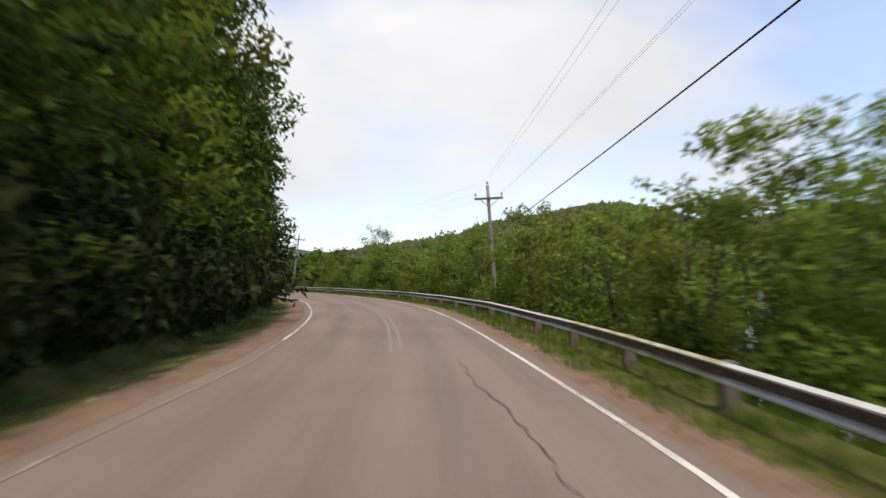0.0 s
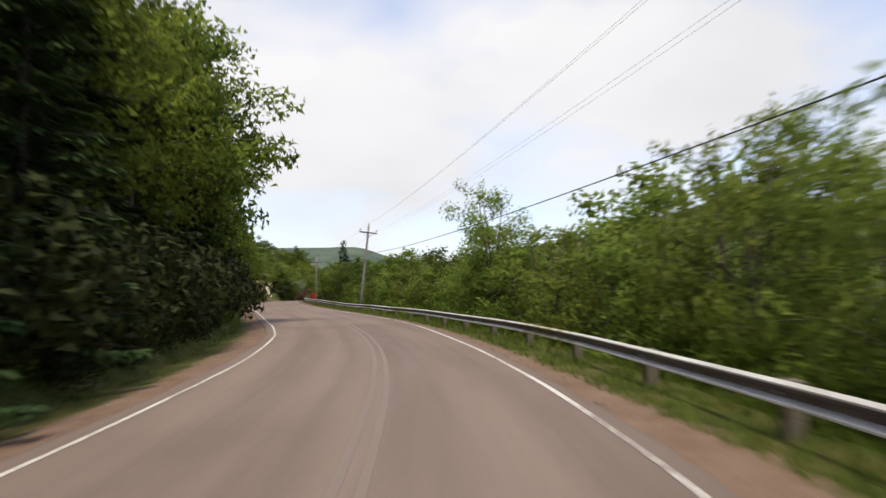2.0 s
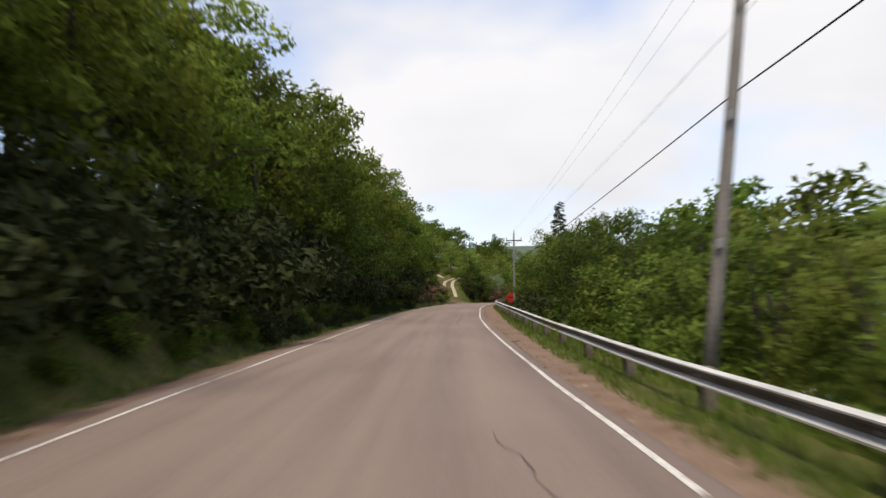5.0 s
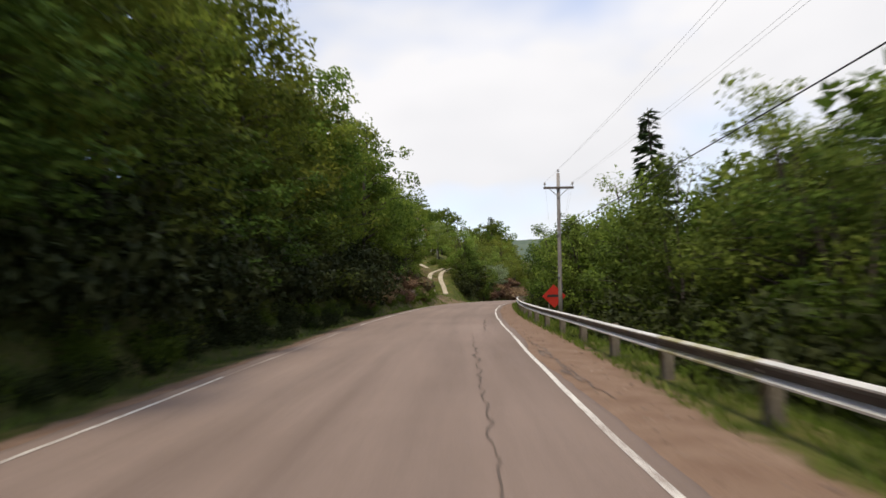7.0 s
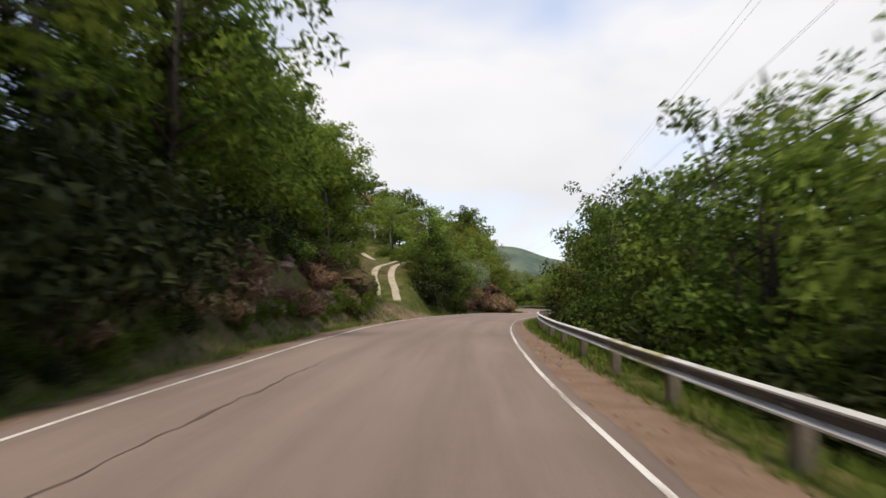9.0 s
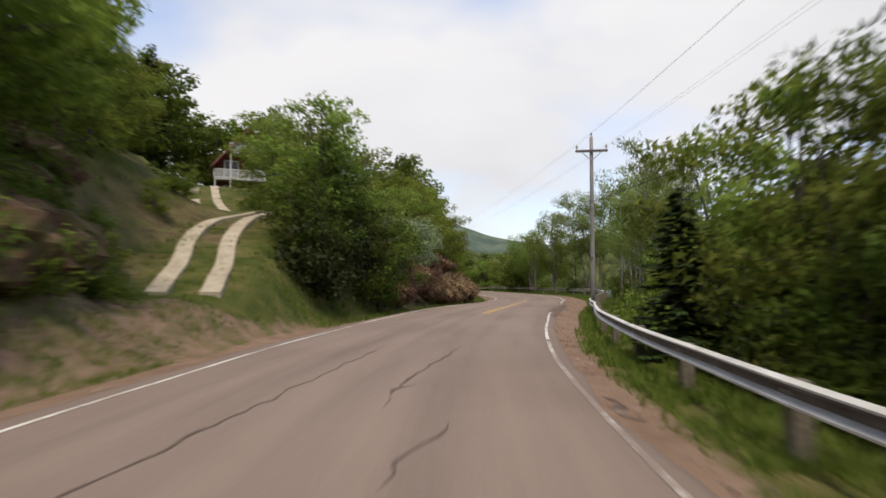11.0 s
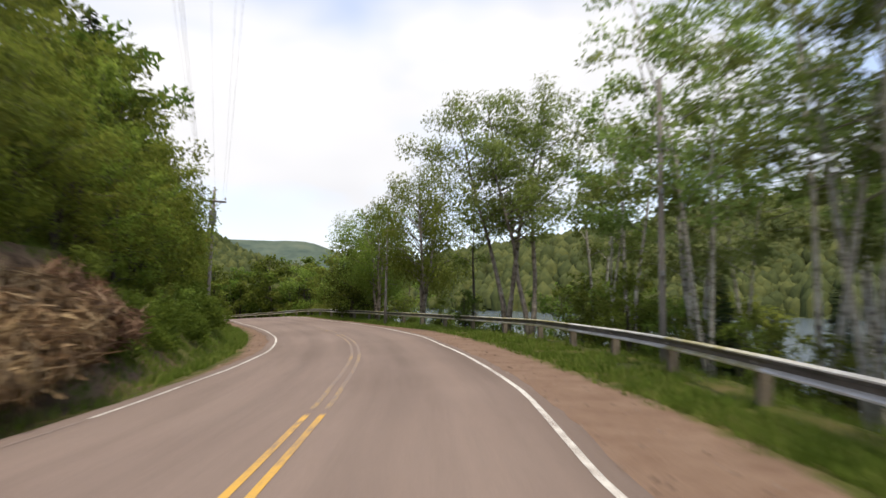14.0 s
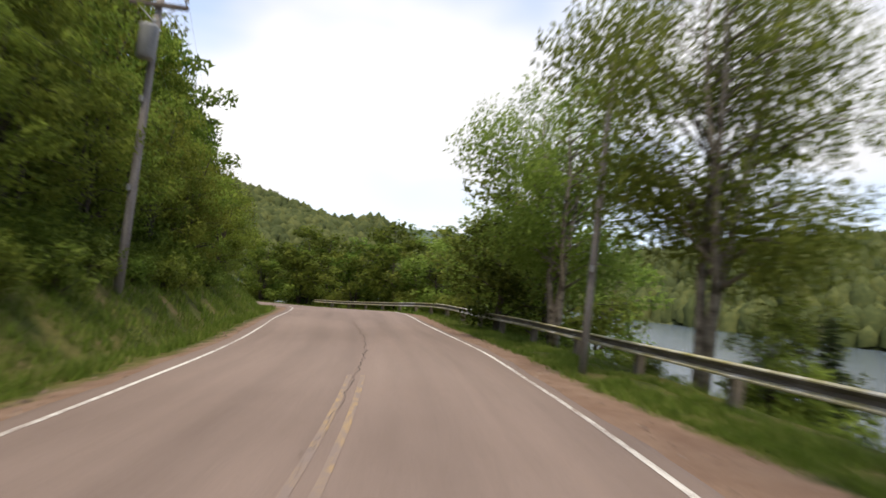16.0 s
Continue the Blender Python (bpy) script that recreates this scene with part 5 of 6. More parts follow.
# clump right of the driveway, and the cut bank
for x, y, h, k in ((-73.7, 188.0, 6.3, "alder"), (-72.6, 189.6, 5.4, "dim"), (-72.3, 191.2, 4.8, "dim"), (-75.8, 190.8, 6.4, "alder"), (-76.2, 196.5, 6.2, "alder"), (-86.8, 203.2, 6.0, "sunny"), (-73.9, 193.8, 5.4, "alder"),
                   (-73.6, 196.5, 4.6, "willow"), (-74.4, 199.6, 4.6, "willow"), (-74.8, 202.8, 4.6, "willow"), (-75.6, 206.6, 4.6, "slope"), (-76.2, 211.0, 4.8, "slope"), (-77.0, 215.5, 5.2, "slope"), (-76.4, 203.5, 5.0, "slope"),
                   (-79, 203, 6.0, "alder"), (-79.5, 209, 6.0, "alder"), (-80, 216, 6.5, "alder"), (-79.6, 198.5, 5.5, "alder")):
    plant_at(k, x, y, h, between(0.95, 1.15))
for s, y in along(185, 193, 1.4):
    plant("shade", s, between(-6.6, -6.0), between(1.8, 3.0), 0.9)
for s, y in along(186, 194, 1.6):
    plant("dim", s, between(-7.6, -6.5), between(3.2, 4.8), 1.0)
for s, y in along(186, 193, 2.4):
    plant("dim", s, between(-7.2, -6.6), between(3.4, 4.6), 0.9)
for s, y in along(193, 219, 1.3):
    plant("dry", s, between(-7.4, -5.7), between(0.9, 1.5), between(0.8, 1.1))
for s, y in along(192, 218, 2.0):
    plant("dry", s, between(-8.6, -7.2), between(0.7, 1.2), between(0.9, 1.4))
for s, y in along(193, 219, 1.5):
    plant("dry", s, between(-10.6, -8.6), between(0.7, 1.2), between(1.0, 1.5))
for s, y in along(143, 165, 2.0):
    plant("dry", s, between(-7.2, -5.8), between(0.6, 1.1), between(0.9, 1.4))
# woods behind and above the driveway
for x, y, h in ((-92, 178, 9), (-86, 171, 9), (-98, 186, 10), (-88, 164, 9.5), (-104, 197, 10), (-110, 205, 11), (-95, 168, 10), (-104, 180, 11), (-112, 190, 11), (-116, 216, 10), (-118, 206, 11), (-110, 226, 9), (-100, 232, 8),
                (-122, 224, 11), (-108, 212, 12.5), (-113, 219, 13.5), (-104, 228, 12), (-98, 232, 11), (-112, 204, 12.5), (-80, 163, 9), (-82, 168, 8.5), (-95, 236, 8.5), (-86, 230, 8), (-106, 238, 9), (-77.5, 173.5, 8), (-81.5, 178.8, 8.5), (-87, 185, 8), (-92, 189.5, 8.5), (-76, 169.5, 8.5), (-90, 216, 6), (-86, 221, 6.5)):
    plant_at("back", x, y, h, 1.05)
for x, y, h in ((-72.8, 170.2, 9.0), (-77.0, 175.6, 8.0), (-71.0, 166.8, 9.5), (-76.0, 171.5, 9.5), (-80.5, 181.0, 7.5)):
    plant_at("maple", x, y, h, 1.0)
for i in range(26):
    az, far = radians(30 + 1.15 * i), between(80, 100) + (6 if i % 2 else 0)
    plant_at("back", -58.6 - math.sin(az) * far, 161 + math.cos(az) * far, between(10, 13), 1.15)
plant_at("spruce", -107, 213, 14, 0.9)
for x, y, h in ((-70.4, 163.0, 8.5), (-72.4, 167.4, 9.0), (-74.6, 170.8, 8.5)):
    plant_at("maple", x, y, h, 1.0)
for x, y, h in ((-67.4, 164.4, 1.5), (-68.4, 167.2, 1.3), (-69.6, 169.6, 1.2), (-70.8, 167.4, 1.8), (-72.0, 170.0, 1.9), (-73.4, 172.0, 1.7), (-71.0, 172.6, 1.0), (-74.6, 174.6, 1.4), (-66.6, 161.8, 1.4), (-68.8, 163.0, 1.9)):
    plant_at("weed", x, y, h, 1.1)
plant_at("aspen", -84.6, 200.5, 6.6, 1.3)
plant_at("slope", -83.2, 198.0, 5.0, 1.1)
for x, y, h in ((-82, 183, 4.6), (-85.5, 186.6, 5.2), (-79.5, 178.4, 4.4), (-88.5, 190.5, 5.0), (-78.5, 182.0, 1.8), (-80.5, 186.2, 1.6)):
    plant_at("sunny", x, y, h, 1.1)
for x, y, h in ((-69.2, 167.5, 1.6), (-70.2, 163.5, 1.8), (-67.6, 158.5, 1.6), (-71.0, 170.8, 1.5), (-72.5, 173.2, 1.2), (-66.5, 154.0, 1.8)):
    plant_at("bush", x, y, h, 1.1)
way_xy = np.vstack([w[:, :2] for w in WAYS])
for i in range(46):
    x, y = between(-84, -69.5), between(160, 186)
    s, d = from_line(x, y)
    if d[0] < -6.6 and np.hypot(way_xy[:, 0] - x, way_xy[:, 1] - y).min() > 2.4:
        plant("bush" if i % 3 else "shade", float(s[0]), float(d[0]), between(0.7, 1.7), 1.1)
for i in range(80):
    x, y = between(-80, -67), between(159, 179)
    s, d = from_line(x, y)
    if d[0] < -7.6 and np.hypot(way_xy[:, 0] - x, way_xy[:, 1] - y).min() > 2.3:
        plant(("weed", "bush", "dry")[i % 3], float(s[0]), float(d[0]), between(0.45, 1.1), 1.3)
for i in range(70):
    x, y = between(-90, -72), between(170, 202)
    s, d = from_line(x, y)
    if d[0] < -8.5 and np.hypot(way_xy[:, 0] - x, way_xy[:, 1] - y).min() > 2.5:
        plant("weed", float(s[0]), float(d[0]), between(0.6, 1.6), 1.2)
for s, y in along(204, 223, 1.1):
    plant("dry", s, between(-6.7, -5.7), between(0.9, 1.5), between(0.8, 1.1))
# left of the second bend
for s, y in along(221, 262, 3.2):
    plant("sunny", s, between(-11.2, -10.0), between(6.4, 8.4), between(0.9, 1.05))
for s, y in along(221, 264, 2.2):
    plant("sunny", s, between(-8.8, -8.0), between(3.8, 5.6), 0.9)
for s, y in along(238, 300, 6):
    plant("back", s, between(-16, -13), between(9, 12), 1.1)
for s, y in along(221, 238, 1.4):
    plant("weed", s, between(-6.5, -5.7), between(0.8, 1.5), 1.0)
for s, y in along(238, 262, 1.7):
    plant("weed", s, between(-7.9, -6.8), between(0.9, 1.7), 1.0)
for s, y in along(224, 264, 2.6):
    plant("bush", s, between(-7.3, -6.6), between(0.7, 1.3))
for y, d, h in ((247, -13.5, 13), (252, -14, 14), (257, -13, 13)):
    plant("spruce", sy(y), d, h)
for s, y in along(262, 290, 3.2):
    plant("maple", s, between(-12.4, -10.6), between(7.5, 9.5), 0.9)
for s, y in along(262, 303, 3.4):
    plant("sunny", s, between(-8.8, -7.6), between(4.5, 6.5), 1.0)
for s, y in along(284, 303, 4.0):
    plant("back", s, between(-13, -10), between(9, 11), 1.1)
# behind the guard rail
CLEAR = ((2.75, 36.2, 0.6), (-20.2, 86.6, 0.6), (-44.4, 138.1, 2.6), (-45.1, 135.5, 3.0), (-44, 132, 2.8), (-43.2, 130, 2.6), (-42.5, 127.5, 2.4), (-62, 194.9, 1.6))


def free(s, d, more=0.0):
    x, y = on_line(s, d)
    return all((x - a) ** 2 + (y - b) ** 2 > (r + more) ** 2 for a, b, r in CLEAR)


def row(y0, y1, step, kind, d0, d1, h0, h1, w0, w1):
    for s, y in along(y0, y1, step):
        d, h, w = float(rail_d(y)) + between(d0, d1), between(h0, h1), between(w0, w1)
        if free(s, d, 0.6 if kind in ("bush", "weed", "shade") else 1.2):
            plant(kind, s, d, h, w)


row(-24, 30, 3.6, "alder", 2.7, 3.6, 4.4, 5.6, 0.9, 1.1)
row(30, 62, 3.6, "alder", 2.7, 3.6, 4.9, 6.3, 0.9, 1.1)
row(62, 100, 3.4, "alder", 2.7, 3.6, 3.7, 4.6, 0.95, 1.15)
row(60, 100, 10, "dim", 2.7, 3.6, 4.4, 5.6, 0.9, 1.1)
row(-24, 62, 4.4, "hind", 5.6, 7.6, 6.2, 8.0, 0.95, 1.1)
row(62, 100, 4.4, "hind", 5.6, 7.6, 4.9, 6.2, 1.0, 1.2)
row(100, 114, 5.2, "grove", 3.2, 4.4, 6.2, 7.6, 0.8, 0.95)
row(119, 135, 5.2, "dim", 3.4, 4.6, 4.8, 6.0, 0.8, 0.95)
row(135, 150, 5.2, "alder", 3.2, 4.4, 6.4, 8.0, 0.8, 0.95)
row(102, 119, 4.6, "grove", 3.0, 4.6, 5.8, 7.2, 0.8, 1.0)
row(119, 135, 4.6, "dim", 3.4, 4.8, 4.8, 6.0, 0.8, 0.95)
row(135, 150, 4.6, "grove", 3.0, 4.6, 6.4, 8.2, 0.8, 1.0)
row(98, 152, 3.2, "dim", 5.0, 7.5, 4.2, 5.4, 1.0, 1.15)
row(172, 182, 5.4, "alder", 3.2, 4.4, 5.6, 7.4, 0.85, 1.0)
row(165, 182, 3.2, "alder", 3.0, 4.6, 5.2, 7.2, 0.85, 1.0)
row(151, 166, 2.9, "dim", 3.0, 4.6, 5.2, 7.2, 0.85, 1.0)
row(182, 204, 2.8, "alder", 3.4, 5.4, 4.4, 5.6, 0.9, 1.05)
plant_at("grove", -53.6, 168.5, 9.2, 0.95)
plant_at("grove", -53.8, 172.0, 8.6, 0.95)
row(100, 176, 4.2, "back", 6.2, 8.5, 7.4, 9.4, 0.95, 1.15)
row(100, 168, 6.0, "back", 10.0, 14.0, 9.5, 11.5, 1.0, 1.2)
row(-24, 64, 5.5, "hind", 9.5, 14.0, 7.0, 8.6, 1.1, 1.3)
row(64, 100, 5.5, "hind", 9.5, 14.0, 6.0, 7.4, 1.1, 1.3)
row(-20, 100, 6.0, "bush", 1.6, 2.3, 1.3, 2.1, 0.9, 1.05)
row(100, 182, 1.6, "shade", 2.2, 3.2, 1.7, 2.6, 0.9, 1.1)
row(-18, 176, 3.6, "weed", 1.6, 2.3, 1.2, 2.0, 0.9, 1.05)
plant_at("spruce", -39.2, 138.8, 13.5, 0.95)
plant_at("spruce", -47.0, 164.0, 8.0, 1.2)
plant_at("spruce", -58.2, 175.4, 4.0, 1.6)
plant_at("spruce", -52.6, 174.6, 6.8, 1.2)
plant_at("spruce", -33.0, 127, 9.0, 1.0)
plant_at("copse", -6.3, 70.4, 7.4, 0.95)
plant_at("copse", -4.4, 68.6, 7.0, 0.9)
plant_at("copse", -5.6, 62.2, 7.4, 0.75)
plant_at("copse", 2.6, 47.5, 7.6, 0.6)
plant_at("copse", -15.2, 84.6, 6.2, 0.9)
plant_at("copse", -33.0, 119.6, 7.2, 0.95)
plant_at("copse", -32.4, 123.0, 7.6, 0.95)
plant_at("copse", -39.8, 134.8, 8.6, 0.8)
plant_at("grove", -38.0, 131.4, 8.4, 0.85)
plant_at("copse", -9.5, 77.5, 6.4, 0.9)
plant_at("copse", 6.9, 12.0, 5.3, 0.9)
for k in range(9):
    plant("weed", sy(122 + 1.5 * k), float(rail_d(122 + 1.5 * k)) + between(1.4, 2.2), between(0.6, 0.85), 1.2)
row(198, 222, 4.2, "hind", 5.5, 9.0, 2.4, 3.4, 1.0, 1.2)
row(204, 229, 4.0, "hind", 5.5, 9.5, 3.6, 4.8, 1.0, 1.3)
row(206, 228, 4.6, "hind", 3.0, 4.5, 1.8, 2.6, 0.9, 1.1)
# above the lake
row(205, 226, 4.2, "aspen", 2.6, 5.6, 11.0, 14.0, 0.8, 1.0)
for x, y, h in ((-58.4, 206.6, 10.8), (-59.8, 204.0, 9.0), (-60.6, 210.6, 10.8)):
    plant_at("aspen", x, y, h, 0.85)
plant_at("poplar", -58.4, 201.2, 11.6, 0.75)
plant_at("copse", -59.0, 210.4, 9.4, 0.8)
plant_at("grove", -57.4, 208.6, 8.8, 0.8)
row(203, 225, 2.4, "bush", 2.6, 6.0, 1.4, 2.8, 0.9, 1.1)
row(209, 234, 4.0, "birch", 2.4, 6.5, 9, 12.5, 0.9, 1.1)
row(176, 215, 4.0, "bush", 2.0, 4.5, 1.2, 2.4, 0.9, 1.1)
for x, y, h, k, w in ((-67.3, 240.4, 13.2, "poplar", 0.85), (-65.9, 239.0, 12.8, "poplar", 0.85), (-62.0, 233.6, 12.5, "birch", 1.0), (-62.6, 240.5, 13.0, "birch", 1.0), (-72.7, 250.6, 11.4, "oak", 0.7),
                      (-77.5, 257.6, 9.4, "oak", 0.8), (-80.6, 262.0, 7.6, "dim", 1.0), (-78.6, 263.0, 9.0, "alder", 1.0), (-69.4, 256.0, 4.6, "dim", 1.1), (-60.5, 229, 13.5, "birch", 1.1), (-57.5, 224, 13, "birch", 1.1),
                      (-68.9, 242.7, 9.4, "snag", 1.0), (-69.2, 241.3, 2.3, "dim", 1.0), (-71.6, 250.6, 2.6, "alder", 0.9),
                      (-82.5, 270, 7.5, "alder", 1.1), (-86, 277, 8, "alder", 1.2), (-77.0, 268, 7.5, "alder", 1.0), (-92, 286, 8, "alder", 1.2), (-98, 295, 9, "alder", 1.3)):
    plant_at(k, x, y, h, w)
row(225, 240, 4.2, "bush", 2.6, 5.0, 0.8, 1.5, 0.9, 1.1)
row(224, 236, 1.7, "hind", 2.6, 5.0, 2.7, 4.0, 0.8, 1.0)
row(230, 240, 2.2, "hind", 5.0, 8.0, 4.2, 5.8, 0.9, 1.1)
for x, y, h in ((-58.0, 219.0, 4.6), (-60.5, 226.5, 3.8), (-57.0, 232.0, 4.4)):
    plant_at("spruce", x, y, h, 1.1)
row(240, 300, 4.0, "bush", 1.8, 4.0, 0.9, 1.9, 1.0, 1.2)
row(266, 302, 3.0, "alder", 2.5, 8.0, 6, 9, 1.0, 1.2)
row(282, 301, 4.0, "back", 3.0, 7.5, 9, 11, 1.0, 1.2)
plant_at("spruce", -59.5, 222, 3.6, 1.0)
plant_at("spruce", -70.0, 252, 3.4, 1.2)


undergrowth("shade", "fir_undergrowth", "scrub under the roadside trees, coloured dark for shade", LEAF_SHADE)
undergrowth("weed", "leafy_undergrowth", "dense green scrub along the verges", LEAF_DARK)


# ---- verge grass ----
def grass_strip(name, rows, seed, label):
    """Blades along the verges; rows: (y0, y1, d0, d1, blades per metre, height)."""
    rng = np.random.default_rng(seed)
    out = []
    for y0, y1, d0, d1, dens, h in rows:
        n = int((sy(y1) - sy(y0)) * dens)
        s = rng.uniform(sy(y0), sy(y1), n)
        y = y_of_s(s)
        lo = d0(y) if callable(d0) else np.full(n, d0)
        hi = d1(y) if callable(d1) else np.full(n, d1)
        d = lo + (hi - lo) * rng.random(n)
        keep = np.array([noise.noise((a * 0.9, b * 1.3, 3.0)) for a, b in zip(s, d)]) > -0.22
        s, d = s[keep], d[keep]
        n = len(s)
        x, yy = on_line(s, d)
        z = land(s, d) - 0.05
        w = rng.uniform(0, 2 * math.pi, n)
        L = h * rng.uniform(0.4, 1.2, n)
        wd = rng.uniform(0.012, 0.026, n)
        bx, by = rng.normal(0, 0.35, n) * L, rng.normal(0, 0.35, n) * L
        p = np.stack([x, yy, z], 1)
        side = np.stack([np.cos(w) * wd, np.sin(w) * wd, np.zeros(n)], 1)
        tip = p + np.stack([bx, by, L], 1)
        v = np.stack([p + side, tip, p - side], 1)
        out.append(v.reshape(-1, 3))
    return tagged(new(name, leaves_mesh(np.concatenate(out), name, GRASS)), label, "grass", kind="stuff")


grass_strip("grass", (
    (-5, 300, lambda y: gravel_right(y) - 0.15, lambda y: rail_d(y) + 1.6, 150, 0.24),
    (196, 262, lambda y: gravel_right(y) + 0.1, rail_d, 600, 0.15),
    (150, 196, lambda y: gravel_right(y) + 0.1, lambda y: rail_d(y) + 0.8, 240, 0.2),
    (222, 272, -7.0, -4.4, 300, 0.3),
    (222, 272, -9.4, -6.6, 220, 0.4),
    (60, 140, -6.6, -4.65, 70, 0.22),
    (140, 165, -6.6, -4.65, 150, 0.24),
    (-5, 60, -5.7, -4.75, 55, 0.16),
    (182, 300, -6.4, -4.3, 150, 0.26),
    (160, 188, -11, -5.2, 340, 0.16),
    (158, 186, -19, -10, 620, 0.26),
    (148, 173, -7.8, -4.7, 300, 0.17),
), 4, "green and yellowing verge grass")


# ---- loose gravel ----
def gravel(count, seed):
    """Pebbles and crumbs of asphalt strewn over the shoulders."""
    rng = np.random.default_rng(seed)
    base = np.array([(1, 0, 0), (-0.5, 0.87, 0), (-0.5, -0.87, 0), (0, 0, 0.8)], float)
    s = rng.uniform(sy(-2), sy(262), count)
    y = y_of_s(s)
    right = rng.random(count) < 0.68
    d = np.where(right, 3.42 + (gravel_right(y) - 3.4) * rng.random(count) ** 1.3, -3.5 - 0.8 * rng.random(count) ** 1.3)
    x, yy = on_line(s, d)
    z = np.maximum(land(s, d) - 0.035, np.where(np.abs(d) < 3.45, road_z(s, d), -99)) - 0.004
    size = 0.012 + 0.045 * rng.random(count) ** 3.5
    turn = rng.uniform(0, 2 * math.pi, count)
    c, q = np.cos(turn)[:, None], np.sin(turn)[:, None]
    v = base[None] * (1 + rng.normal(0, 0.25, (count, 4, 1))) * size[:, None, None]
    v[:, :, 0], v[:, :, 1] = v[:, :, 0] * c - v[:, :, 1] * q, v[:, :, 0] * q + v[:, :, 1] * c
    v += np.stack([x, yy, z], 1)[:, None]
    f = np.array([(0, 1, 3), (1, 2, 3), (2, 0, 3)])
    idx = (f[None] + 4 * np.arange(count)[:, None, None]).reshape(-1, 3)
    return tagged(new("gravel", mesh_of("gravel", v.reshape(-1, 3), idx.tolist(), ROCK)), "loose reddish pebbles on the shoulder", "gravel", kind="stuff")


gravel(9000, 12)


# ---- driveway ----
def over_ground(x, y, extra=0.0):
    s, d = from_line(x, y)
    return verge_z(s, d) + extra


driveway = tagged(new("driveway"), "steep driveway of two concrete wheel tracks", "driveway")
driveway.location = (-71.0, 175.3, 0.0)
for pts, way in zip((LOWER, UPPER), WAYS):
    mid = spline([q[:2] for q in pts], 0.5)
    tg = np.gradient(mid, axis=0)
    tg /= np.linalg.norm(tg, axis=1)[:, None]
    nr = np.stack([tg[:, 1], -tg[:, 0]], 1)
    for off in (-0.74, 0.74):
        for i in range(0, len(mid) - 1, 4):
            seg = np.arange(i, min(i + 5, len(mid)))
            vs, fs = [], []
            for j in seg:
                jj = j + (0.03 if j == seg[0] else -0.03 if j == seg[-1] else 0)
                c = mid[j] + tg[j] * 0.5 * (jj - j) + nr[j] * (off + 0.04 * noise.noise((j * 0.4, off, 0)))
                zc = float(np.interp(j / (len(mid) - 1), np.linspace(0, 1, len(way)), way[:, 2]))
                for k, e in ((-0.31, -0.35), (-0.29, 0.08), (0.29, 0.08), (0.31, -0.35)):
                    q = c + nr[j] * k
                    zz = zc + e
                    vs.append((q[0] + 71.0, q[1] - 175.3, zz))
            for a in range(len(seg) - 1):
                for k in range(3):
                    fs.append((a * 4 + k, a * 4 + k + 1, a * 4 + 5 + k, a * 4 + 4 + k))
            fs.append((0, 1, 2, 3))
            a = (len(seg) - 1) * 4
            fs.append((a + 3, a + 2, a + 1, a))
            part("slab", mesh_of("slab", vs, fs, CONCRETE), driveway)


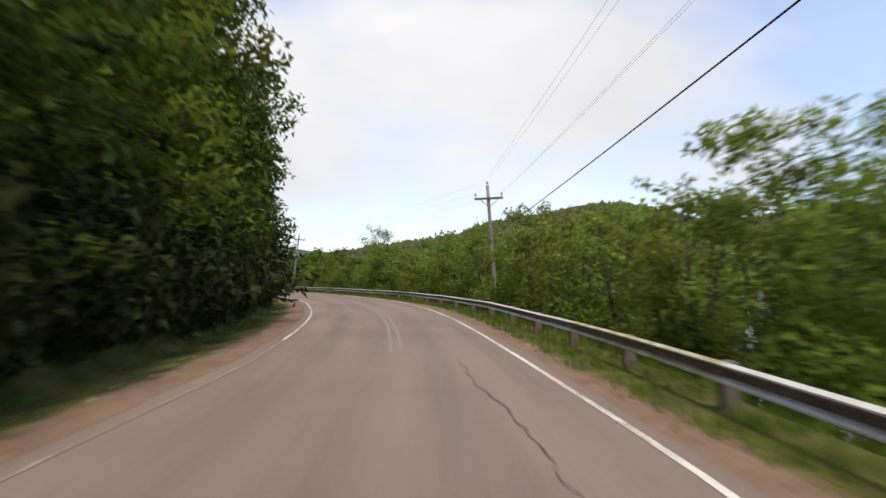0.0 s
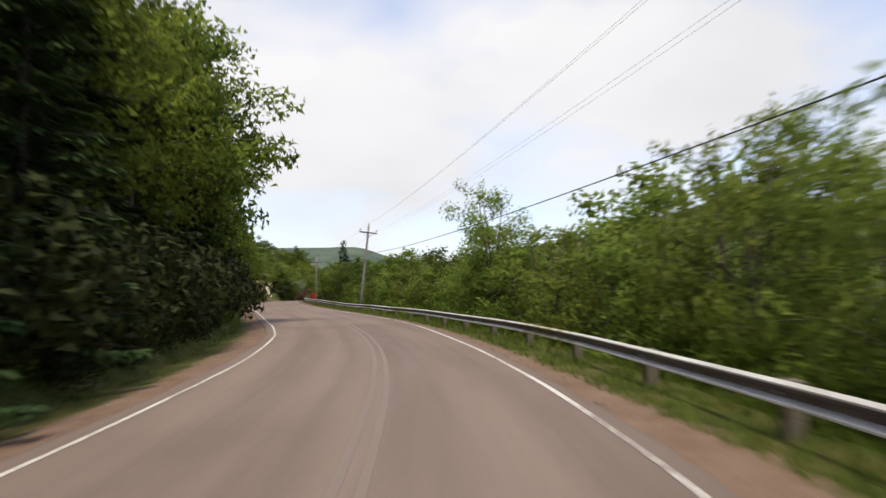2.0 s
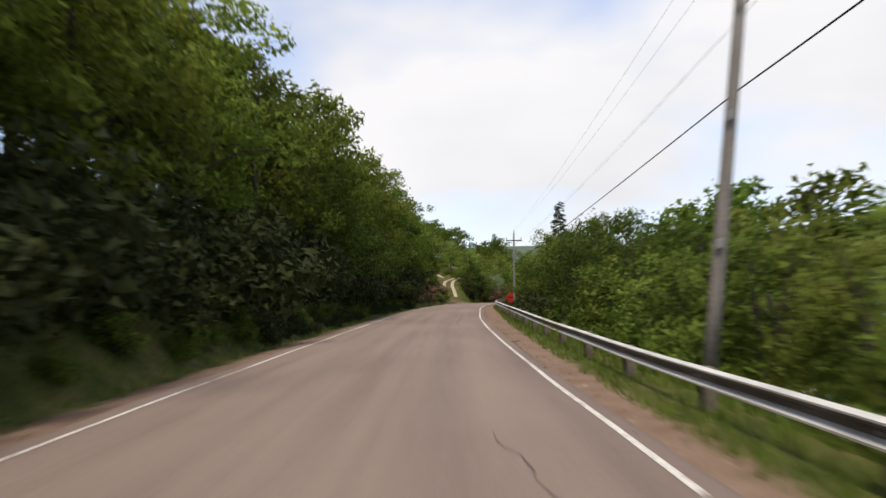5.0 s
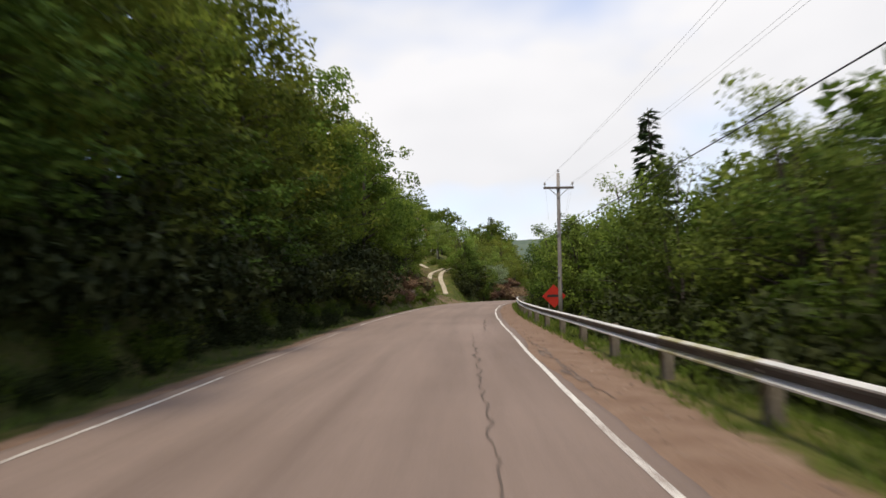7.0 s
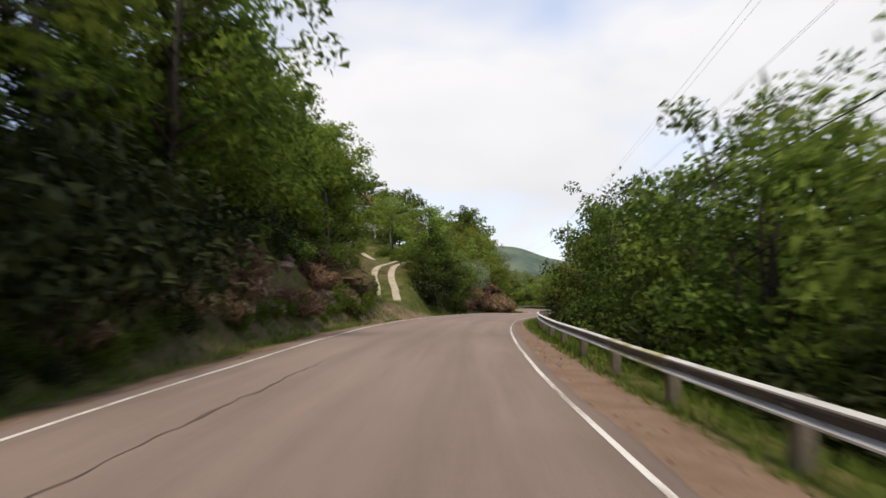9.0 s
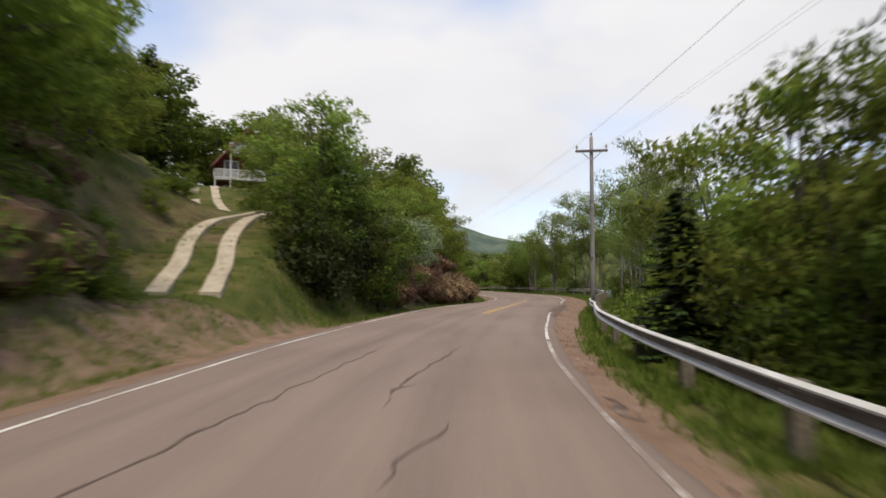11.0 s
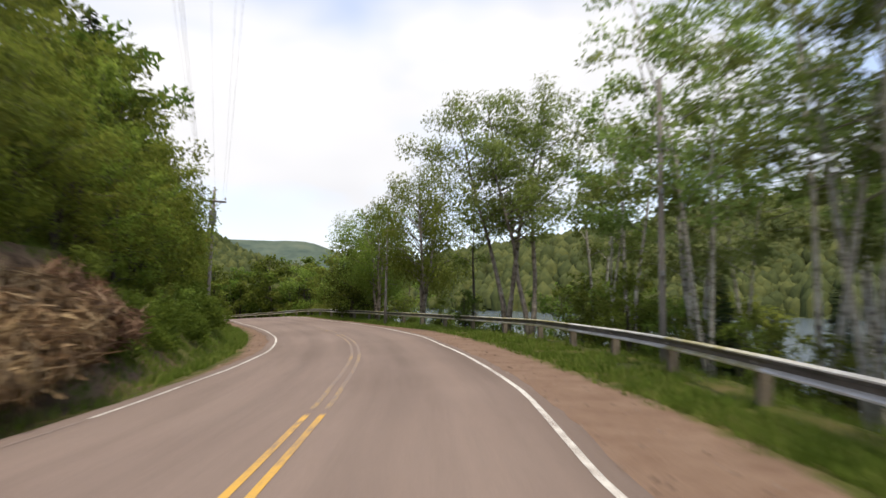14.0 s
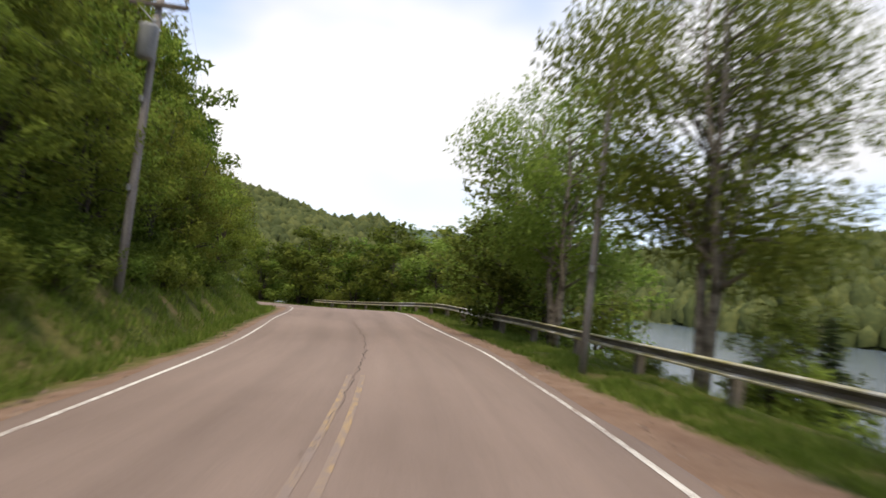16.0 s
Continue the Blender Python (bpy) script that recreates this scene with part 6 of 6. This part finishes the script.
# ---- house on the slope ----
def house(x, y, heading):
    s, d = from_line(x, y)
    z0 = 8.2
    ob = tagged(new("house"), "dark red wooden chalet with white balconies on the slope", "house")
    ob.matrix_basis = pose(x, y, z0, 0, 0, heading)
    W, L, E, R = 6.0, 8.5, 4.0, 7.4   # width, length, eaves, ridge
    # gabled body, front towards -y
    prof = ((-W / 2, 0), (W / 2, 0), (W / 2, E), (0, R), (-W / 2, E))
    vs = [(a, 0, b) for a, b in prof] + [(a, L, b) for a, b in prof]
    fs = [(0, 1, 2, 3, 4), (9, 8, 7, 6, 5)] + [(i, i + 5, (i + 1) % 5 + 5, (i + 1) % 5) for i in range(5)]
    part("wall", mesh_of("wall", vs, fs, RED_WALL), ob)
    for k in (-1, 1):
        bm = bmesh.new()
        run = math.hypot(W / 2 + 0.7, R - E + 0.7)
        box(bm, 0, 0, 0, run, L + 2.2, 0.14, bevel=0.01)
        ang = math.degrees(math.atan2(R - E, W / 2))
        bm.transform(pose(k * (W / 4 + 0.22), L / 2 - 0.6, (E + R) / 2 - 0.08, 0, k * ang, 0))
        part("roof", bm_mesh("roof", bm, RED_ROOF), ob, "red sheet roof slope")
    for i in range(0, 9):
        bm = bmesh.new()
        box(bm, -W / 2 + 0.4 + i * 0.78, -0.02, 2.3, 0.05, 0.04, 4.6)
        part("batten", bm_mesh("batten", bm, RED_WALL), ob)
    for z in (2.35, 5.0):
        wdt = W + 0.6 if z < 3 else W * 0.62
        bm = bmesh.new()
        box(bm, 0, -0.75, z, wdt, 1.5, 0.14, bevel=0.01)
        bal = part("balcony", bm_mesh("balcony", bm, WHITE_WOOD), ob, "white wooden balcony")
        for zz in (z + 0.95, z + 0.15):
            bm = bmesh.new()
            box(bm, 0, -1.46, zz, wdt, 0.07, 0.10, bevel=0.006)
            part("rail", bm_mesh("rail", bm, WHITE_WOOD), bal)
        n = int(wdt / 0.2)
        bm = bmesh.new()
        box(bm, 0, 0, 0, 0.12, 0.03, 0.8)
        slat = bm_mesh("slat", bm, WHITE_WOOD)
        for i in range(n + 1):
            o = part("slat", slat, bal)
            o.location = (-wdt / 2 + i * wdt / n, -1.46, z + 0.55)
        for k in (-1, 1):
            bm = bmesh.new()
            box(bm, k * (wdt / 2 - 0.08), -1.42, z / 2, 0.14, 0.14, z, bevel=0.01)
            part("post", bm_mesh("post", bm, WHITE_WOOD), bal)
    for wx, wz, ww, wh in ((-1.7, 3.5, 1.3, 1.7), (1.5, 3.5, 1.8, 1.9), (0, 6.1, 1.7, 1.5), (-1.8, 1.2, 1.3, 1.2), (1.6, 1.1, 1.0, 2.0)):
        bm = bmesh.new()
        for k in (-1, 1):
            box(bm, wx + k * (ww / 2), -0.03, wz, 0.10, 0.10, wh + 0.1)
            box(bm, wx, -0.03, wz + k * wh / 2, ww - 0.1, 0.10, 0.10)
        win = part("window", bm_mesh("window", bm, WHITE_WOOD), ob, "white framed window")
        bm = bmesh.new()
        box(bm, wx, -0.012, wz, ww - 0.1, 0.02, wh - 0.1)
        part("pane", bm_mesh("pane", bm, GLASS), win, "dark glass pane")
    bm = bmesh.new()
    box(bm, 1.4, 5.2, R + 0.2, 0.6, 0.6, 2.0, bevel=0.02)
    part("chimney", bm_mesh("chimney", bm, ROCK), ob, "stone chimney")
    return ob


house(-98.4, 216.6, 38)


# ---- rocks of the cut bank ----
def rock(x, y, size, seed, mat=None):
    rng = random.Random(seed)
    bm = bmesh.new()
    bmesh.ops.create_icosphere(bm, subdivisions=3 if size > 1 else 2, radius=1.0)
    for v in bm.verts:
        q = v.co.copy()
        f = 1 + 0.35 * noise.noise(q * 1.1 + Vector((seed, 0, 0))) + 0.22 * noise.noise(q * 2.6 + Vector((0, seed, 0))) + (0.16 * noise.noise(q * 6.0 + Vector((0, seed, 3))) if size > 1 else 0)
        v.co = Vector((q.x * f, q.y * f * 0.8, q.z * f * 0.62)) * size
        v.co = Vector([round(c / (size * 0.28)) * size * 0.28 * 0.45 + c * 0.55 for c in v.co])
    ob = tagged(new("rock", bm_mesh("rock", bm, mat or ROCK)), "reddish brown rock in the cut bank", "rock", "rocks of the cut bank")
    z = float(over_ground(np.array([x]), np.array([y]))[0])
    ob.matrix_basis = pose(x, y, z + size * (0.12 if size < 1 else 0.0), rng.uniform(-15, 15), rng.uniform(-15, 15), rng.uniform(0, 360))
    return ob


_r = random.Random(3)
for i in range(12):
    s, d = sy(_r.uniform(191, 221)), -_r.uniform(5.6, 8.2)
    x, y = on_line(s, d)
    rock(float(x), float(y), _r.uniform(0.2, 0.5), i, BROWN_ROCK)
for i, (x, y, q) in enumerate(((-67.3, 162.6, 1.3), (-68.5, 164.8, 1.5), (-69.4, 167.0, 1.6), (-70.4, 168.9, 1.7), (-71.5, 170.5, 1.8), (-72.6, 172.2, 1.7), (-73.6, 174.0, 1.4), (-71.6, 168.0, 1.8), (-73.2, 170.2, 1.9), (-74.6, 172.6, 1.6), (-70.2, 165.2, 1.6))):
    rock(x, y, q, i + 80, BROWN_ROCK)
for i in range(22):
    s, d = sy(_r.uniform(148, 169)), -_r.uniform(5.8, 8.0)
    x, y = on_line(s, d)
    rock(float(x), float(y), _r.uniform(0.2, 0.6), i + 50)


# ---- boats on the lake ----
def boat(x, y, turn, length):
    ob = tagged(new("boat"), "small white boat moored on the lake", "boat", "moored boats")
    ob.matrix_basis = pose(x, y, LAKE_Z, 0, 0, turn)
    vs, fs = [], []
    n = 9
    for i in range(n):
        f = i / (n - 1)
        w = length * 0.17 * (1 - f**3 * 0.96)
        k = length * 0.12 * (1 + 0.35 * f * f)
        yy = (f - 0.5) * length
        vs += [(-w, yy, k), (-w * 0.8, yy, -0.05), (0, yy, -0.25 * (1 - f)), (w * 0.8, yy, -0.05), (w, yy, k), (w * 0.85, yy, k - 0.02), (-w * 0.85, yy, k - 0.02)]
    for i in range(n - 1):
        for k in range(7):
            fs.append((i * 7 + k, i * 7 + (k + 1) % 7, (i + 1) * 7 + (k + 1) % 7, (i + 1) * 7 + k))
    fs.append(tuple(reversed(range(7))))
    part("hull", mesh_of("hull", vs, fs, BOAT_WHITE), ob)
    bm = bmesh.new()
    box(bm, 0, 0.05 * length, length * 0.2, length * 0.2, length * 0.34, length * 0.16, bevel=0.1)
    part("cabin", bm_mesh("cabin", bm, BOAT_WHITE), ob)
    return ob


boat(-48, 392, 70, 6.0)


# ---- far woods ----
def far_woods(count, seed):
    """Crowns of the woods on the hills round the lake, too far to tell apart."""
    rng = np.random.default_rng(seed)
    ring = [(math.cos(2 * math.pi * k / 5), math.sin(2 * math.pi * k / 5)) for k in range(5)]
    bv = np.array([(a * 0.85, b * 0.85, -0.9) for a, b in ring] + [(a * 0.8, b * 0.8, 0.25) for a, b in ring] + [(0, 0, 0.85)], float)
    bf = np.array([q for k in range(5) for q in ((k, (k + 1) % 5, 5 + k), ((k + 1) % 5, 5 + (k + 1) % 5, 5 + k), (5 + k, 5 + (k + 1) % 5, 10))])
    x, y = np.empty(0), np.empty(0)
    while len(x) < count:
        az = np.radians(rng.uniform(-60, 62, 6000))
        r = 90 + 1500 * rng.random(6000) ** 1.5
        px, py = -70 - np.sin(az) * r, 225 + np.cos(az) * r
        s, d = from_line(px, py)
        z = rough_land(px, py)
        ok = (z > LAKE_Z + 0.6) & (np.abs(d) > 26)
        x, y = np.concatenate([x, px[ok]]), np.concatenate([y, py[ok]])
    x, y = x[:count], y[:count]
    z = rough_land(x, y)
    dist = np.hypot(x + 70, y - 225)
    size = np.clip(rng.uniform(1.1, 4.0, count) * np.clip(dist / 420, 0.85, 2.0), 1.2, 8)
    tall = rng.uniform(0.9, 1.5, count)
    jit = 1 + rng.normal(0, 0.2, (count, len(bv), 1))
    spin = rng.uniform(0, 2 * math.pi, count)
    cs, sn = np.cos(spin)[:, None], np.sin(spin)[:, None]
    v = bv[None] * jit * size[:, None, None]
    v[:, :, 0], v[:, :, 1] = v[:, :, 0] * cs - v[:, :, 1] * sn, v[:, :, 0] * sn + v[:, :, 1] * cs
    v[:, :, 2] *= tall[:, None]
    v += np.stack([x, y, z + size * 0.7], 1)[:, None]
    f = (bf[None] + (np.arange(count) * len(bv))[:, None, None]).reshape(-1, 3)
    me = bpy.data.meshes.new("far_woods")
    me.vertices.add(count * len(bv))
    me.vertices.foreach_set("co", v.astype(np.float32).ravel())
    me.loops.add(f.size)
    me.loops.foreach_set("vertex_index", f.astype(np.int32).ravel())
    me.polygons.add(len(f))
    me.polygons.foreach_set("loop_start", np.arange(0, f.size, 3, dtype=np.int32))
    me.update(calc_edges=True)
    me.polygons.foreach_set("use_smooth", [True] * len(f))
    me.materials.append(WOODS)
    return tagged(new("far_woods", me), "mixed green woods covering the far hills", "woods", kind="stuff")


far_woods(46000, 8)
